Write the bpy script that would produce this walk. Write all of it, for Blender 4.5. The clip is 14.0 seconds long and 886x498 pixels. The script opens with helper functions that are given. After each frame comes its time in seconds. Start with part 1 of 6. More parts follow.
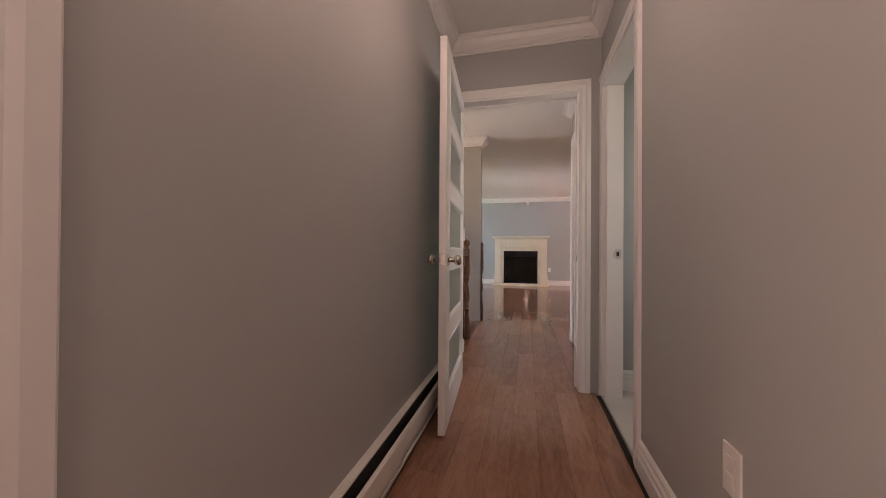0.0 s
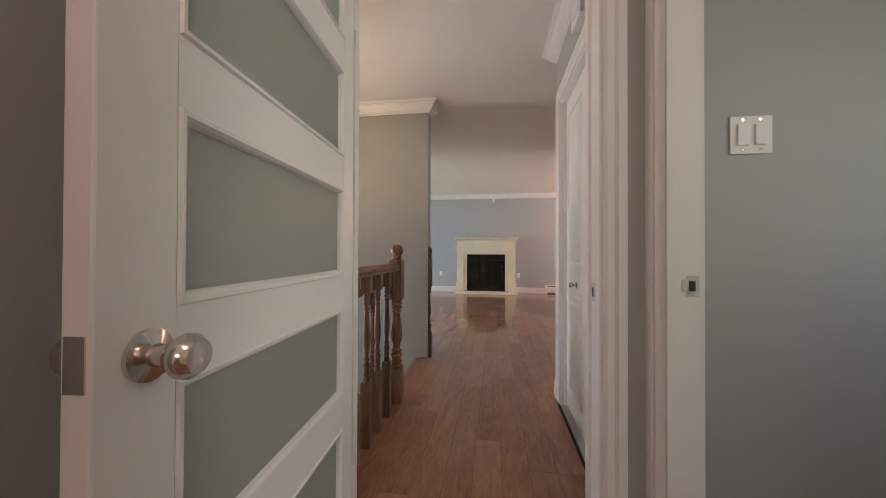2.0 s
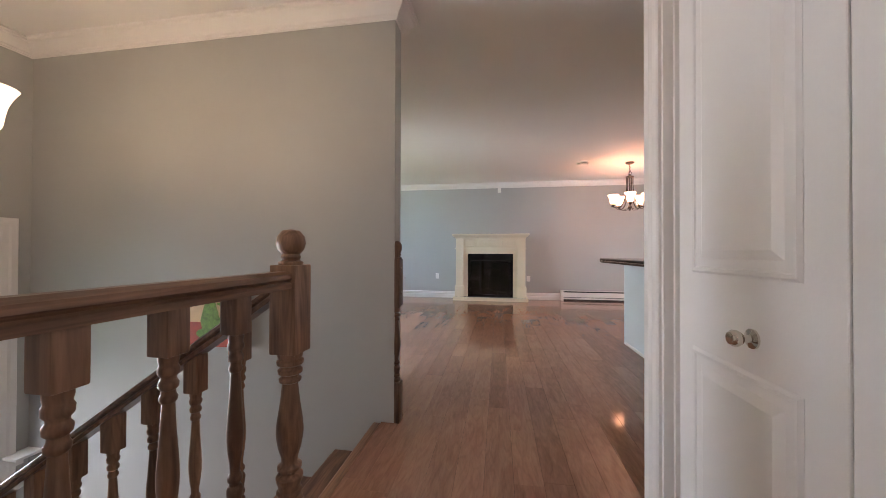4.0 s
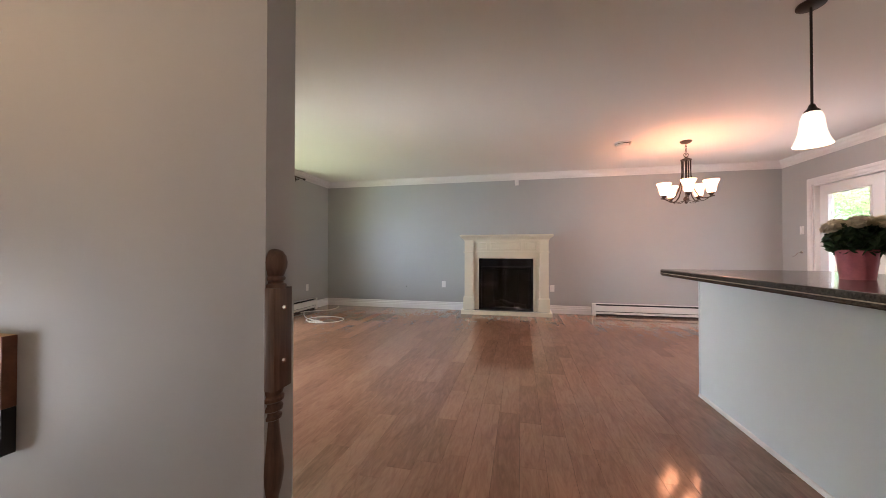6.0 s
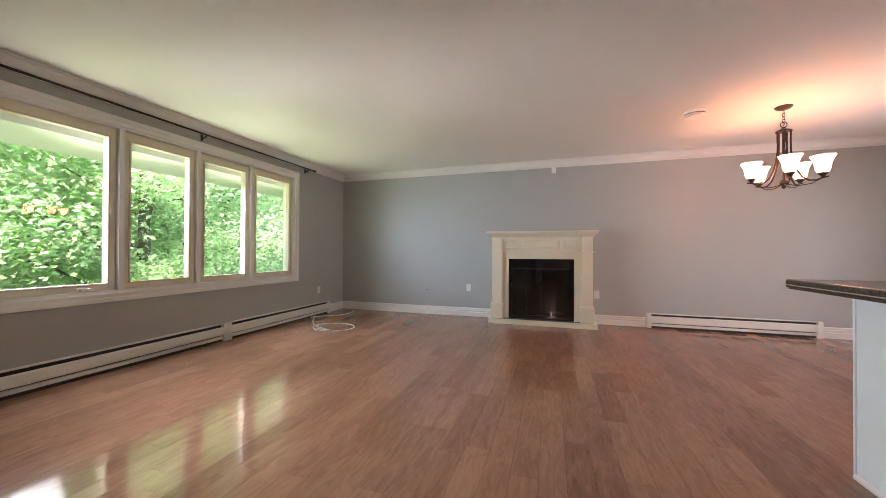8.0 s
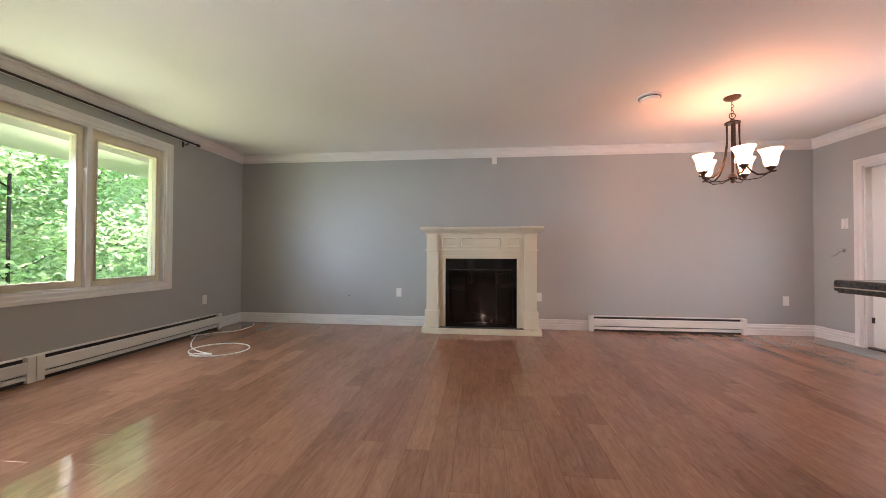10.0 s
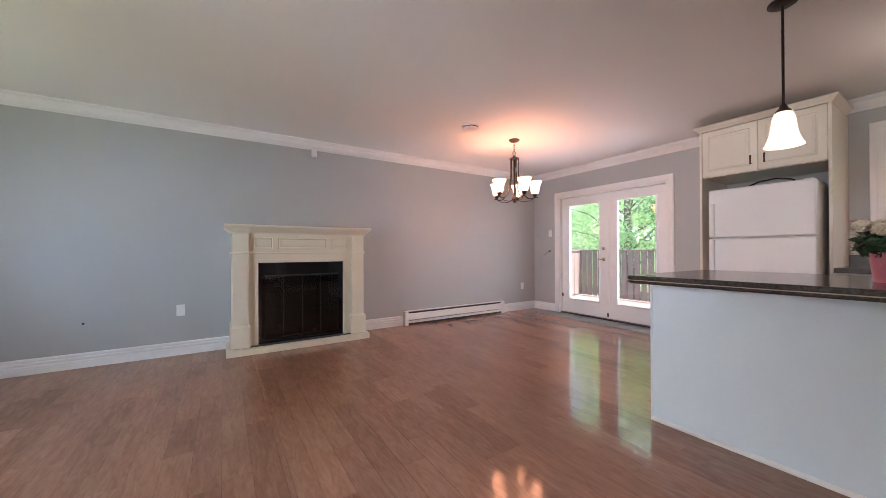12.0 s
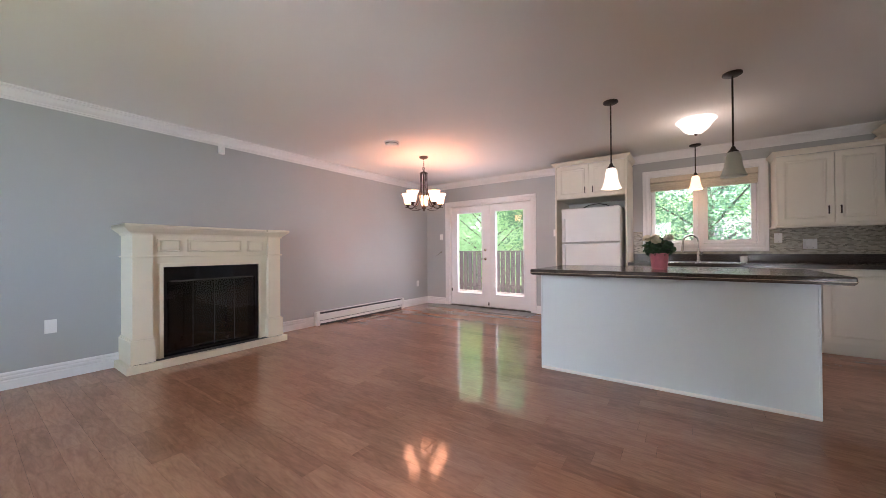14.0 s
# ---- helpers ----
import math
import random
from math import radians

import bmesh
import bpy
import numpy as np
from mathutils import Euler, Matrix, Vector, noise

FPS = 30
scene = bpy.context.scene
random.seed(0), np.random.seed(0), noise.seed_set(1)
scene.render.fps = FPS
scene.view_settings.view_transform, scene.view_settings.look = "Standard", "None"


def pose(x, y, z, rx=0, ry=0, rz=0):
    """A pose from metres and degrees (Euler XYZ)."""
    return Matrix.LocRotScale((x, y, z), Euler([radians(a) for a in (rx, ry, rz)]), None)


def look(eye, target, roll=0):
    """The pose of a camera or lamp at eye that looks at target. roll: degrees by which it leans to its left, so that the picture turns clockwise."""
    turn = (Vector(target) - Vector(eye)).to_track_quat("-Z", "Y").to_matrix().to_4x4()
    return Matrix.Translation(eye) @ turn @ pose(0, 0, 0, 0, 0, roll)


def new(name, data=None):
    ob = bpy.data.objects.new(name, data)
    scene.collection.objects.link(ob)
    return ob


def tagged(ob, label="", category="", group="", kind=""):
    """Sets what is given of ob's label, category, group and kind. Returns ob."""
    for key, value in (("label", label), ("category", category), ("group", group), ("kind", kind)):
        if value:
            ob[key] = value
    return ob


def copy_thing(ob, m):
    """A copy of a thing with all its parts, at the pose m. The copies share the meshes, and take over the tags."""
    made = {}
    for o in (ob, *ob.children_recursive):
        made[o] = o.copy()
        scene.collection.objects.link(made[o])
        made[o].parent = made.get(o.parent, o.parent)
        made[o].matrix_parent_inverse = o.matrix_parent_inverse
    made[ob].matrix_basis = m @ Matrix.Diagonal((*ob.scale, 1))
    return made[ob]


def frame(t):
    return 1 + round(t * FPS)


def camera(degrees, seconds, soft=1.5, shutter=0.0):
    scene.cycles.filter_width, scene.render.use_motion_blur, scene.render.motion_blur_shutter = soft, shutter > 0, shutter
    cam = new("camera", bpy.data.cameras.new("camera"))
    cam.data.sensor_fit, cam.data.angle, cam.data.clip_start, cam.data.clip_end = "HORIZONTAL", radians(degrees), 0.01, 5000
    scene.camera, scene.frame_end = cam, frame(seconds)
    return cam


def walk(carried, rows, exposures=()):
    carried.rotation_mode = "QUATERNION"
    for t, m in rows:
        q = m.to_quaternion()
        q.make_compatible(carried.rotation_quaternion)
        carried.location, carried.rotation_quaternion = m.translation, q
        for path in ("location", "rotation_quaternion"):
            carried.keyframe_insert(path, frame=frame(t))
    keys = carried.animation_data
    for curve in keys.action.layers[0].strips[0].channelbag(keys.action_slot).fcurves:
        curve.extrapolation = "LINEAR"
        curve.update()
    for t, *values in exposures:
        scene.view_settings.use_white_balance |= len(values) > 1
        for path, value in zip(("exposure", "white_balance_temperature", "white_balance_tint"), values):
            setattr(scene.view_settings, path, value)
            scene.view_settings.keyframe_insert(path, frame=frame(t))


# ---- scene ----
cam = camera(104.4, 14.0, soft=0.7)
PATH = [
    (0, (0.198, 0.649, 0.921), (-0.278, 2.591, 0.936), 0.4),
    (0.5, (0.164, 0.980, 0.927), (-0.165, 2.953, 0.948), 0.3),
    (1, (0.180, 1.313, 0.971), (-0.112, 3.291, 0.987), 0.1),
    (1.5, (0.198, 1.669, 0.997), (-0.089, 3.648, 1.013), 0.1),
    (2, (0.220, 2.001, 1.004), (-0.076, 3.978, 1.021), 0.2),
    (2.5, (0.247, 2.318, 1.004), (-0.062, 4.293, 1.020), 0.3),
    (3, (0.234, 2.648, 0.986), (-0.082, 4.623, 1.002), 0.3),
    (3.6, (0.185, 3.038, 0.982), (-0.131, 5.013, 0.998), 0.2),
    (5.8, (0.250, 4.341, 1.043), (-0.167, 6.296, 1.064), 0.1),
    (6, (0.258, 4.424, 1.040), (-0.180, 6.375, 1.063), 0.1),
    (6.5, (0.276, 4.618, 1.046), (-0.226, 6.553, 1.067), 0.2),
    (7, (0.258, 4.803, 1.056), (-0.324, 6.716, 1.079), 0.1),
    (7.2, (0.246, 4.876, 1.060), (-0.369, 6.779, 1.075), 0.2),
    (9.3, (0.076, 5.640, 1.019), (-0.465, 7.565, 1.045), 0.2),
    (9.5, (0.055, 5.713, 1.016), (-0.396, 7.661, 1.039), 0.3),
    (10, (-0.002, 5.898, 1.011), (-0.212, 7.887, 1.038), 0.2),
    (10.2, (-0.065, 5.960, 1.014), (-0.137, 7.958, 1.039), 0.1),
    (10.5, (-0.138, 6.035, 1.008), (-0.020, 8.031, 1.036), 0.1),
    (11, (-0.318, 6.114, 1.016), (0.174, 8.052, 1.037), 0.0),
    (11.5, (-0.526, 6.146, 1.040), (0.295, 7.969, 1.054), -0.1),
    (12, (-0.757, 6.161, 1.072), (0.322, 7.845, 1.082), -0.2),
    (12.5, (-1.012, 6.193, 1.077), (0.271, 7.727, 1.093), -0.2),
    (13, (-1.246, 6.204, 1.070), (0.206, 7.580, 1.092), -0.3),
    (13.5, (-1.443, 6.205, 1.089), (0.122, 7.450, 1.102), -0.4),
    (14, (-1.601, 6.197, 1.085), (0.035, 7.348, 1.097), -0.4),
]
walk(cam, [(t, look(eye, target, roll)) for t, eye, target, roll in PATH], [(0, 2.6, 6850, 27), (2.5, 2.6, 6600, 20), (3.6, 2.65, 6500, 20), (6.5, 2.6, 6900, 25), (10, 2.55, 6900, 25), (12, 2.5, 6450, 27), (14, 2.57, 6400, 25)])

# ---- light ----
XWIN, INDOOR = -3.71, 0.155
world = bpy.data.worlds.new("sky")
scene.world = world
world.use_nodes = True
wn = world.node_tree
sky = wn.nodes.new("ShaderNodeTexSky")
sky.sky_type = 'NISHITA'
sky.sun_disc = False
sky.sun_elevation = radians(55)
sky.sun_rotation = radians(176)
wn.nodes["Background"].inputs[1].default_value = 0.135
wn.links.new(sky.outputs[0], wn.nodes["Background"].inputs[0])

sun = new("sun", bpy.data.lights.new("sun", 'SUN'))
sun.data.energy, sun.data.angle, sun.data.color = 4.3, radians(0.5), (1.0, 0.95, 0.86)
sun.matrix_world = look((0.5, -8.0, 14.0), (0, 0, 0))


def window_light(name, x, y, z, w, h, aim, watts, colour, spread=90):
    """Daylight of one window unit: an area lamp in the opening with a limited beam; also an added hall fill."""
    lamp = new(name, bpy.data.lights.new(name, 'AREA'))
    lamp.data.shape, lamp.data.size, lamp.data.size_y = 'RECTANGLE', w, h
    lamp.data.energy, lamp.data.color, lamp.data.spread = watts * INDOOR, colour, radians(spread)
    lamp.matrix_world = look((x, y, z), Vector((x, y, z)) + Vector(aim))
    return lamp


def bulb(name, x, y, z, watts, colour=(1.0, 0.62, 0.36), r=0.03):
    lamp = new(name, bpy.data.lights.new(name, 'POINT'))
    lamp.data.energy, lamp.data.color, lamp.data.shadow_soft_size = watts * INDOOR, colour, r
    lamp.location = (x, y, z)
    return lamp


HL0 = -0.36
SKYBLUE, LAWN = (0.88, 0.95, 1.0), (0.80, 1.0, 0.60)
window_light("west_daylight", XWIN - 0.16, 6.82, 1.40, 0.52, 1.15, (0.95, 0.30, 0.03), 14, SKYBLUE, 50)
window_light("west_daylight", XWIN - 0.16, 6.82, 1.40, 0.52, 1.15, (0.84, -0.02, -0.46), 7.2, SKYBLUE, 46)
window_light("west_daylight", XWIN - 0.16, 7.56, 1.40, 0.52, 1.15, (0.80, 0.58, 0.02), 5.5, (0.74, 0.88, 1.0))
for wy in (7.2, 8.6):
    window_light("west_daylight", XWIN - 0.16, wy, 1.10, 0.52, 0.8, (0.60, 0.25, 0.60), 9.5, LAWN, 108)
window_light("west_daylight", XWIN - 0.16, 8.45, 1.30, 0.52, 1.0, (0.80, 0.60, -0.08), 10.5, (0.55, 0.78, 1.0), 58)
for wy in (6.82, 8.28):
    window_light("west_daylight", XWIN - 0.16, wy, 1.40, 0.52, 1.15, (0.60, 0.25, -0.76), 10, SKYBLUE, 90)
for wy in (8.75, 9.70):
    window_light("terrace_daylight", 4.40, wy, 1.0, 0.5, 1.4, (-0.60, -0.1, 0.75), 3.5, SKYBLUE, 80)
    window_light("terrace_daylight", 4.40, wy, 1.0, 0.5, 1.4, (-0.80, 0.55, 0.05), 6, SKYBLUE, 80)
for wy in (5.73, 6.31):
    window_light("kitchen_daylight", 4.40, wy, 1.55, 0.42, 0.7, (-0.60, 0.0, -0.75), 3, SKYBLUE, 80)
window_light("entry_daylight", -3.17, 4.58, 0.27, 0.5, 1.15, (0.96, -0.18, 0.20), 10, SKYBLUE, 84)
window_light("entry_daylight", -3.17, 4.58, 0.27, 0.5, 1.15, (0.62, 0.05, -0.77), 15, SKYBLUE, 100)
# Unseen hall bulbs: first inferred from a wall glow, second added as fill.
bulb("hall_unseen_bulb", 0.15, 1.75, 1.95, 6.6, (1.0, 0.75, 0.61), 0.12)
bulb("hall_unseen_bulb", 0.15, -0.25, 1.75, 15, (1.0, 0.74, 0.60), 0.12)
# Added fill from the side doorway; no light is known there.
window_light("hall_side_fill", HL0 - 0.10, 0.45, 1.0, 0.70, 1.9, (1, 0.35, -0.05), 6.5, (1.0, 0.76, 0.61), 150)
# Unseen bulb added to brighten the bathroom wall, tied to no fitting.
bulb("bath_fill_bulb", 1.6, 2.2, 1.7, 4.6, (1.0, 0.97, 0.86), 0.08)
window_light("bath_daylight", 2.54, 2.25, 1.45, 0.75, 0.9, (-1.0, 0.14, -0.08), 3.2, (0.97, 1.0, 0.90), 76)


# ---- materials ----
def material(name, colour, rough=0.5, metal=0.0, var=0.06, scale=3.0, fine=120.0, bump=0.05, spec=0.5, random_mix=None, stretch=None):
    m = bpy.data.materials.new(name)
    m.use_nodes = True
    t, b = m.node_tree, m.node_tree.nodes["Principled BSDF"]
    b.inputs["Roughness"].default_value, b.inputs["Metallic"].default_value = rough, metal
    b.inputs["Specular IOR Level"].default_value = spec
    co = t.nodes.new("ShaderNodeTexCoord")
    mp = t.nodes.new("ShaderNodeMapping")
    t.links.new(co.outputs["Object"], mp.inputs[0])
    if stretch:
        mp.inputs["Scale"].default_value = stretch
    big, small = t.nodes.new("ShaderNodeTexNoise"), t.nodes.new("ShaderNodeTexNoise")
    big.inputs["Scale"].default_value, small.inputs["Scale"].default_value = scale, fine
    big.inputs["Detail"].default_value = 4
    for n in (big, small):
        t.links.new(mp.outputs[0], n.inputs["Vector"])
    mix = t.nodes.new("ShaderNodeMix")
    mix.data_type = 'RGBA'
    lo = [c * (1 - var) for c in colour]
    hi = [min(1, c * (1 + var)) for c in colour]
    mix.inputs[6].default_value, mix.inputs[7].default_value = (*lo, 1), (*hi, 1)
    add = t.nodes.new("ShaderNodeMath")
    add.operation = 'MULTIPLY_ADD'
    add.inputs[1].default_value, add.inputs[2].default_value = 0.35, 0.0
    t.links.new(small.outputs[0], add.inputs[0])
    sm = t.nodes.new("ShaderNodeMath")
    sm.operation = 'ADD'
    t.links.new(big.outputs[0], sm.inputs[0])
    t.links.new(add.outputs[0], sm.inputs[1])
    rng = t.nodes.new("ShaderNodeMapRange")
    rng.inputs[1].default_value, rng.inputs[2].default_value = 0.4, 0.95
    t.links.new(sm.outputs[0], rng.inputs[0])
    t.links.new(rng.outputs[0], mix.inputs[0])
    t.links.new(mix.outputs[2], b.inputs["Base Color"])
    rr = t.nodes.new("ShaderNodeMapRange")
    rr.inputs[3].default_value, rr.inputs[4].default_value = rough * 0.85, min(1, rough * 1.15)
    t.links.new(big.outputs[0], rr.inputs[0])
    t.links.new(rr.outputs[0], b.inputs["Roughness"])
    if bump:
        bp = t.nodes.new("ShaderNodeBump")
        bp.inputs["Strength"].default_value, bp.inputs["Distance"].default_value = bump, 0.004
        t.links.new(small.outputs[0], bp.inputs["Height"])
        t.links.new(bp.outputs[0], b.inputs["Normal"])
    return m


def glow(name, colour, strength):
    m = bpy.data.materials.new(name)
    m.use_nodes = True
    b = m.node_tree.nodes["Principled BSDF"]
    b.inputs["Base Color"].default_value = (0.85, 0.82, 0.76, 1)
    b.inputs["Roughness"].default_value = 0.35
    b.inputs["Emission Color"].default_value, b.inputs["Emission Strength"].default_value = (*colour, 1), strength
    return m


def wood(name, dark, light, rough, grain=(18, 1.2, 18), source='object', spread=0.5, bump=0.12, rings=0.35, figure=16.0, blotch=0.4, cut=0.80, ends=(0.3, 0.72)):
    """Stained wood with long grain, pores and a shade of its own for each board."""
    m = bpy.data.materials.new(name)
    m.use_nodes = True
    t, b = m.node_tree, m.node_tree.nodes["Principled BSDF"]
    co = t.nodes.new("ShaderNodeTexCoord")
    if source == 'object':
        info = t.nodes.new("ShaderNodeObjectInfo")
        rnd = info.outputs["Random"]
    else:
        info = t.nodes.new("ShaderNodeNewGeometry")
        rnd = info.outputs["Random Per Island"]
    geo = t.nodes.new("ShaderNodeNewGeometry")
    comb = t.nodes.new("ShaderNodeCombineXYZ")
    mul = t.nodes.new("ShaderNodeMath")
    mul.operation = 'MULTIPLY'
    mul.inputs[1].default_value = 37.0
    t.links.new(rnd, mul.inputs[0])
    for i in range(3):
        t.links.new(mul.outputs[0], comb.inputs[i])
    va = t.nodes.new("ShaderNodeVectorMath")
    va.operation = 'ADD'
    t.links.new(geo.outputs["Position"], va.inputs[0])
    t.links.new(comb.outputs[0], va.inputs[1])
    mp = t.nodes.new("ShaderNodeMapping")
    mp.inputs["Scale"].default_value = grain
    t.links.new(va.outputs[0], mp.inputs[0])
    n1, n2, n3 = (t.nodes.new("ShaderNodeTexNoise") for _ in range(3))
    n1.inputs["Scale"].default_value, n1.inputs["Detail"].default_value, n1.inputs["Distortion"].default_value = 1.0, 5, 1.2
    n2.inputs["Scale"].default_value, n2.inputs["Detail"].default_value = 6.0, 3
    n3.inputs["Scale"].default_value, n3.inputs["Detail"].default_value = 3.0, 2
    t.links.new(mp.outputs[0], n1.inputs["Vector"])
    t.links.new(mp.outputs[0], n2.inputs["Vector"])
    t.links.new(va.outputs[0], n3.inputs["Vector"])
    ramp = t.nodes.new("ShaderNodeValToRGB")
    ramp.color_ramp.elements[0].position, ramp.color_ramp.elements[1].position = ends
    ramp.color_ramp.elements[0].color, ramp.color_ramp.elements[1].color = (*dark, 1), (*light, 1)
    a1 = t.nodes.new("ShaderNodeMath")
    a1.operation = 'MULTIPLY_ADD'
    a1.inputs[1].default_value = 0.35
    t.links.new(n2.outputs[0], a1.inputs[0])
    t.links.new(n1.outputs[0], a1.inputs[2])
    a2 = t.nodes.new("ShaderNodeMath")
    a2.operation = 'MULTIPLY_ADD'
    a2.inputs[1].default_value = spread
    t.links.new(rnd, a2.inputs[0])
    t.links.new(a1.outputs[0], a2.inputs[2])
    a3 = t.nodes.new("ShaderNodeMath")
    a3.operation = 'MULTIPLY_ADD'
    a3.inputs[1].default_value = blotch
    t.links.new(n3.outputs[0], a3.inputs[0])
    t.links.new(a2.outputs[0], a3.inputs[2])
    a4 = t.nodes.new("ShaderNodeMath")
    a4.operation = 'SUBTRACT'
    a4.inputs[1].default_value = 0.175 + blotch / 2 + spread / 2
    t.links.new(a3.outputs[0], a4.inputs[0])
    t.links.new(a4.outputs[0], ramp.inputs[0])
    # cathedral figure: thin contour lines of a slow, stretched noise
    mp2 = t.nodes.new("ShaderNodeMapping")
    mp2.inputs["Scale"].default_value = [g * rings for g in grain]
    t.links.new(va.outputs[0], mp2.inputs[0])
    n4 = t.nodes.new("ShaderNodeTexNoise")
    n4.inputs["Scale"].default_value, n4.inputs["Detail"].default_value = 1.0, 1.0
    t.links.new(mp2.outputs[0], n4.inputs["Vector"])
    ping = t.nodes.new("ShaderNodeMath")
    ping.operation = 'PINGPONG'
    ping.inputs[1].default_value = 0.5
    up = t.nodes.new("ShaderNodeMath")
    up.operation = 'MULTIPLY'
    up.inputs[1].default_value = figure
    t.links.new(n4.outputs[0], up.inputs[0])
    t.links.new(up.outputs[0], ping.inputs[0])
    line = t.nodes.new("ShaderNodeMapRange")
    line.inputs[1].default_value, line.inputs[2].default_value = 0.0, 0.22
    line.inputs[3].default_value, line.inputs[4].default_value = cut, 1.0
    t.links.new(ping.outputs[0], line.inputs[0])
    dk = t.nodes.new("ShaderNodeMix")
    dk.data_type, dk.blend_type = 'RGBA', 'MULTIPLY'
    dk.inputs[0].default_value = 1.0
    t.links.new(ramp.outputs[0], dk.inputs[6])
    t.links.new(line.outputs[0], dk.inputs[7])
    t.links.new(dk.outputs[2], b.inputs["Base Color"])
    rr = t.nodes.new("ShaderNodeMapRange")
    rr.inputs[3].default_value, rr.inputs[4].default_value = rough * 0.75, rough * 1.3
    t.links.new(n3.outputs[0], rr.inputs[0])
    t.links.new(rr.outputs[0], b.inputs["Roughness"])
    bp = t.nodes.new("ShaderNodeBump")
    bp.inputs["Strength"].default_value, bp.inputs["Distance"].default_value = bump, 0.002
    t.links.new(n2.outputs[0], bp.inputs["Height"])
    t.links.new(bp.outputs[0], b.inputs["Normal"])
    return m


def glass(name, rough=0.0, colour=(1, 1, 1)):
    m = bpy.data.materials.new(name)
    m.use_nodes = True
    b = m.node_tree.nodes["Principled BSDF"]
    b.inputs["Transmission Weight"].default_value = 1.0
    b.inputs["Roughness"].default_value = rough
    b.inputs["IOR"].default_value = 1.45
    b.inputs["Base Color"].default_value = (*colour, 1)
    return m


def mosaic(name):
    m = material(name, (0.45, 0.43, 0.38), 0.3)
    t, b = m.node_tree, m.node_tree.nodes["Principled BSDF"]
    co = t.nodes.new("ShaderNodeNewGeometry")
    sep, comb = t.nodes.new("ShaderNodeSeparateXYZ"), t.nodes.new("ShaderNodeCombineXYZ")
    t.links.new(co.outputs["Position"], sep.inputs[0])
    t.links.new(sep.outputs[1], comb.inputs[0])
    t.links.new(sep.outputs[2], comb.inputs[1])
    br = t.nodes.new("ShaderNodeTexBrick")
    br.inputs["Color1"].default_value, br.inputs["Color2"].default_value, br.inputs["Mortar"].default_value = (0.47, 0.43, 0.33, 1), (0.12, 0.11, 0.08, 1), (0.40, 0.37, 0.30, 1)
    br.inputs["Scale"].default_value, br.inputs["Brick Width"].default_value, br.inputs["Row Height"].default_value = 1.0, 0.034, 0.0135
    br.inputs["Mortar Size"].default_value, br.inputs["Bias"].default_value = 0.0012, -0.15
    t.links.new(comb.outputs[0], br.inputs["Vector"])
    t.links.new(br.outputs[0], b.inputs["Base Color"])
    bp = t.nodes.new("ShaderNodeBump")
    bp.inputs["Strength"].default_value, bp.inputs["Distance"].default_value, bp.invert = 0.5, 0.002, True
    t.links.new(br.outputs[1], bp.inputs["Height"])
    t.links.new(bp.outputs[0], b.inputs["Normal"])
    return m


PAINT = material("grey_wall_paint", (0.41, 0.42, 0.415), 0.55, var=0.03, scale=0.8, fine=260, bump=0.10)
CEILING = material("ceiling_paint", (0.77, 0.76, 0.74), 0.8, var=0.02, scale=0.7, fine=200, bump=0.08)
TRIM = material("white_trim_paint", (0.78, 0.77, 0.76), 0.32, var=0.02, scale=4, fine=90, bump=0.03)
DOORW = material("white_door_paint", (0.78, 0.78, 0.78), 0.30, var=0.02, scale=3, fine=160, bump=0.04)
ISLAND = material("island_white_paint", (0.66, 0.745, 0.78), 0.42, var=0.025, scale=2, fine=150, bump=0.05)
CREAM = material("cream_lacquer", (0.74, 0.68, 0.54), 0.38, var=0.03, scale=4, fine=120, bump=0.03)
CABINET = material("antique_white_lacquer", (0.74, 0.70, 0.60), 0.36, var=0.03, scale=4, fine=120, bump=0.03)
HEATER = material("heater_enamel", (0.76, 0.74, 0.70), 0.35, var=0.02, bump=0.02)
# Near-black that paints shade in slots, gaps and holes; also black grilles and vents.
SHADEBLACK = material("shade_black", (0.02, 0.02, 0.02), 0.6, bump=0)
BRONZE = material("oil_rubbed_bronze", (0.030, 0.021, 0.016), 0.42, metal=0.35, var=0.3, scale=30, bump=0.02)
NICKEL = material("brushed_nickel", (0.66, 0.62, 0.57), 0.13, metal=1.0, var=0.06, scale=40, bump=0.02)
ZINC = material("pale_zinc_plate", (0.60, 0.60, 0.58), 0.42, metal=0.35, var=0.08, scale=40, bump=0.02)
CHROME = material("chrome", (0.75, 0.75, 0.76), 0.08, metal=1.0, var=0.02, bump=0)
GLOSSBLACK = material("black_gloss_glass", (0.006, 0.006, 0.007), 0.07, var=0.1, bump=0.0)
BLACK = material("black_enamel", (0.010, 0.010, 0.011), 0.32, var=0.2, bump=0.02)
SOOT = material("firebox_brick", (0.010, 0.009, 0.008), 0.85, var=0.4, scale=12, fine=80, bump=0.4)
LOG = material("charred_log", (0.05, 0.035, 0.025), 0.9, var=0.5, scale=25, fine=90, bump=0.6)
PLASTIC = material("white_plastic", (0.80, 0.79, 0.77), 0.35, var=0.01, bump=0)
FRIDGE = material("textured_white_enamel", (0.80, 0.80, 0.80), 0.30, var=0.01, fine=300, bump=0.12)
LAMINATE = material("speckled_dark_laminate", (0.058, 0.050, 0.044), 0.16, var=0.8, scale=90, fine=420, bump=0.02)
STEEL = material("stainless_steel", (0.6, 0.6, 0.6), 0.25, metal=1.0, var=0.05, scale=20, bump=0.02)
FLOOR_A = wood("red_oak_planks", (0.212, 0.106, 0.067), (0.462, 0.248, 0.160), 0.10, grain=(28, 5.0, 28), source='object', spread=0.41, bump=0.004, rings=0.5, figure=8.0, blotch=0.30, cut=0.90, ends=(0.02, 1.0))
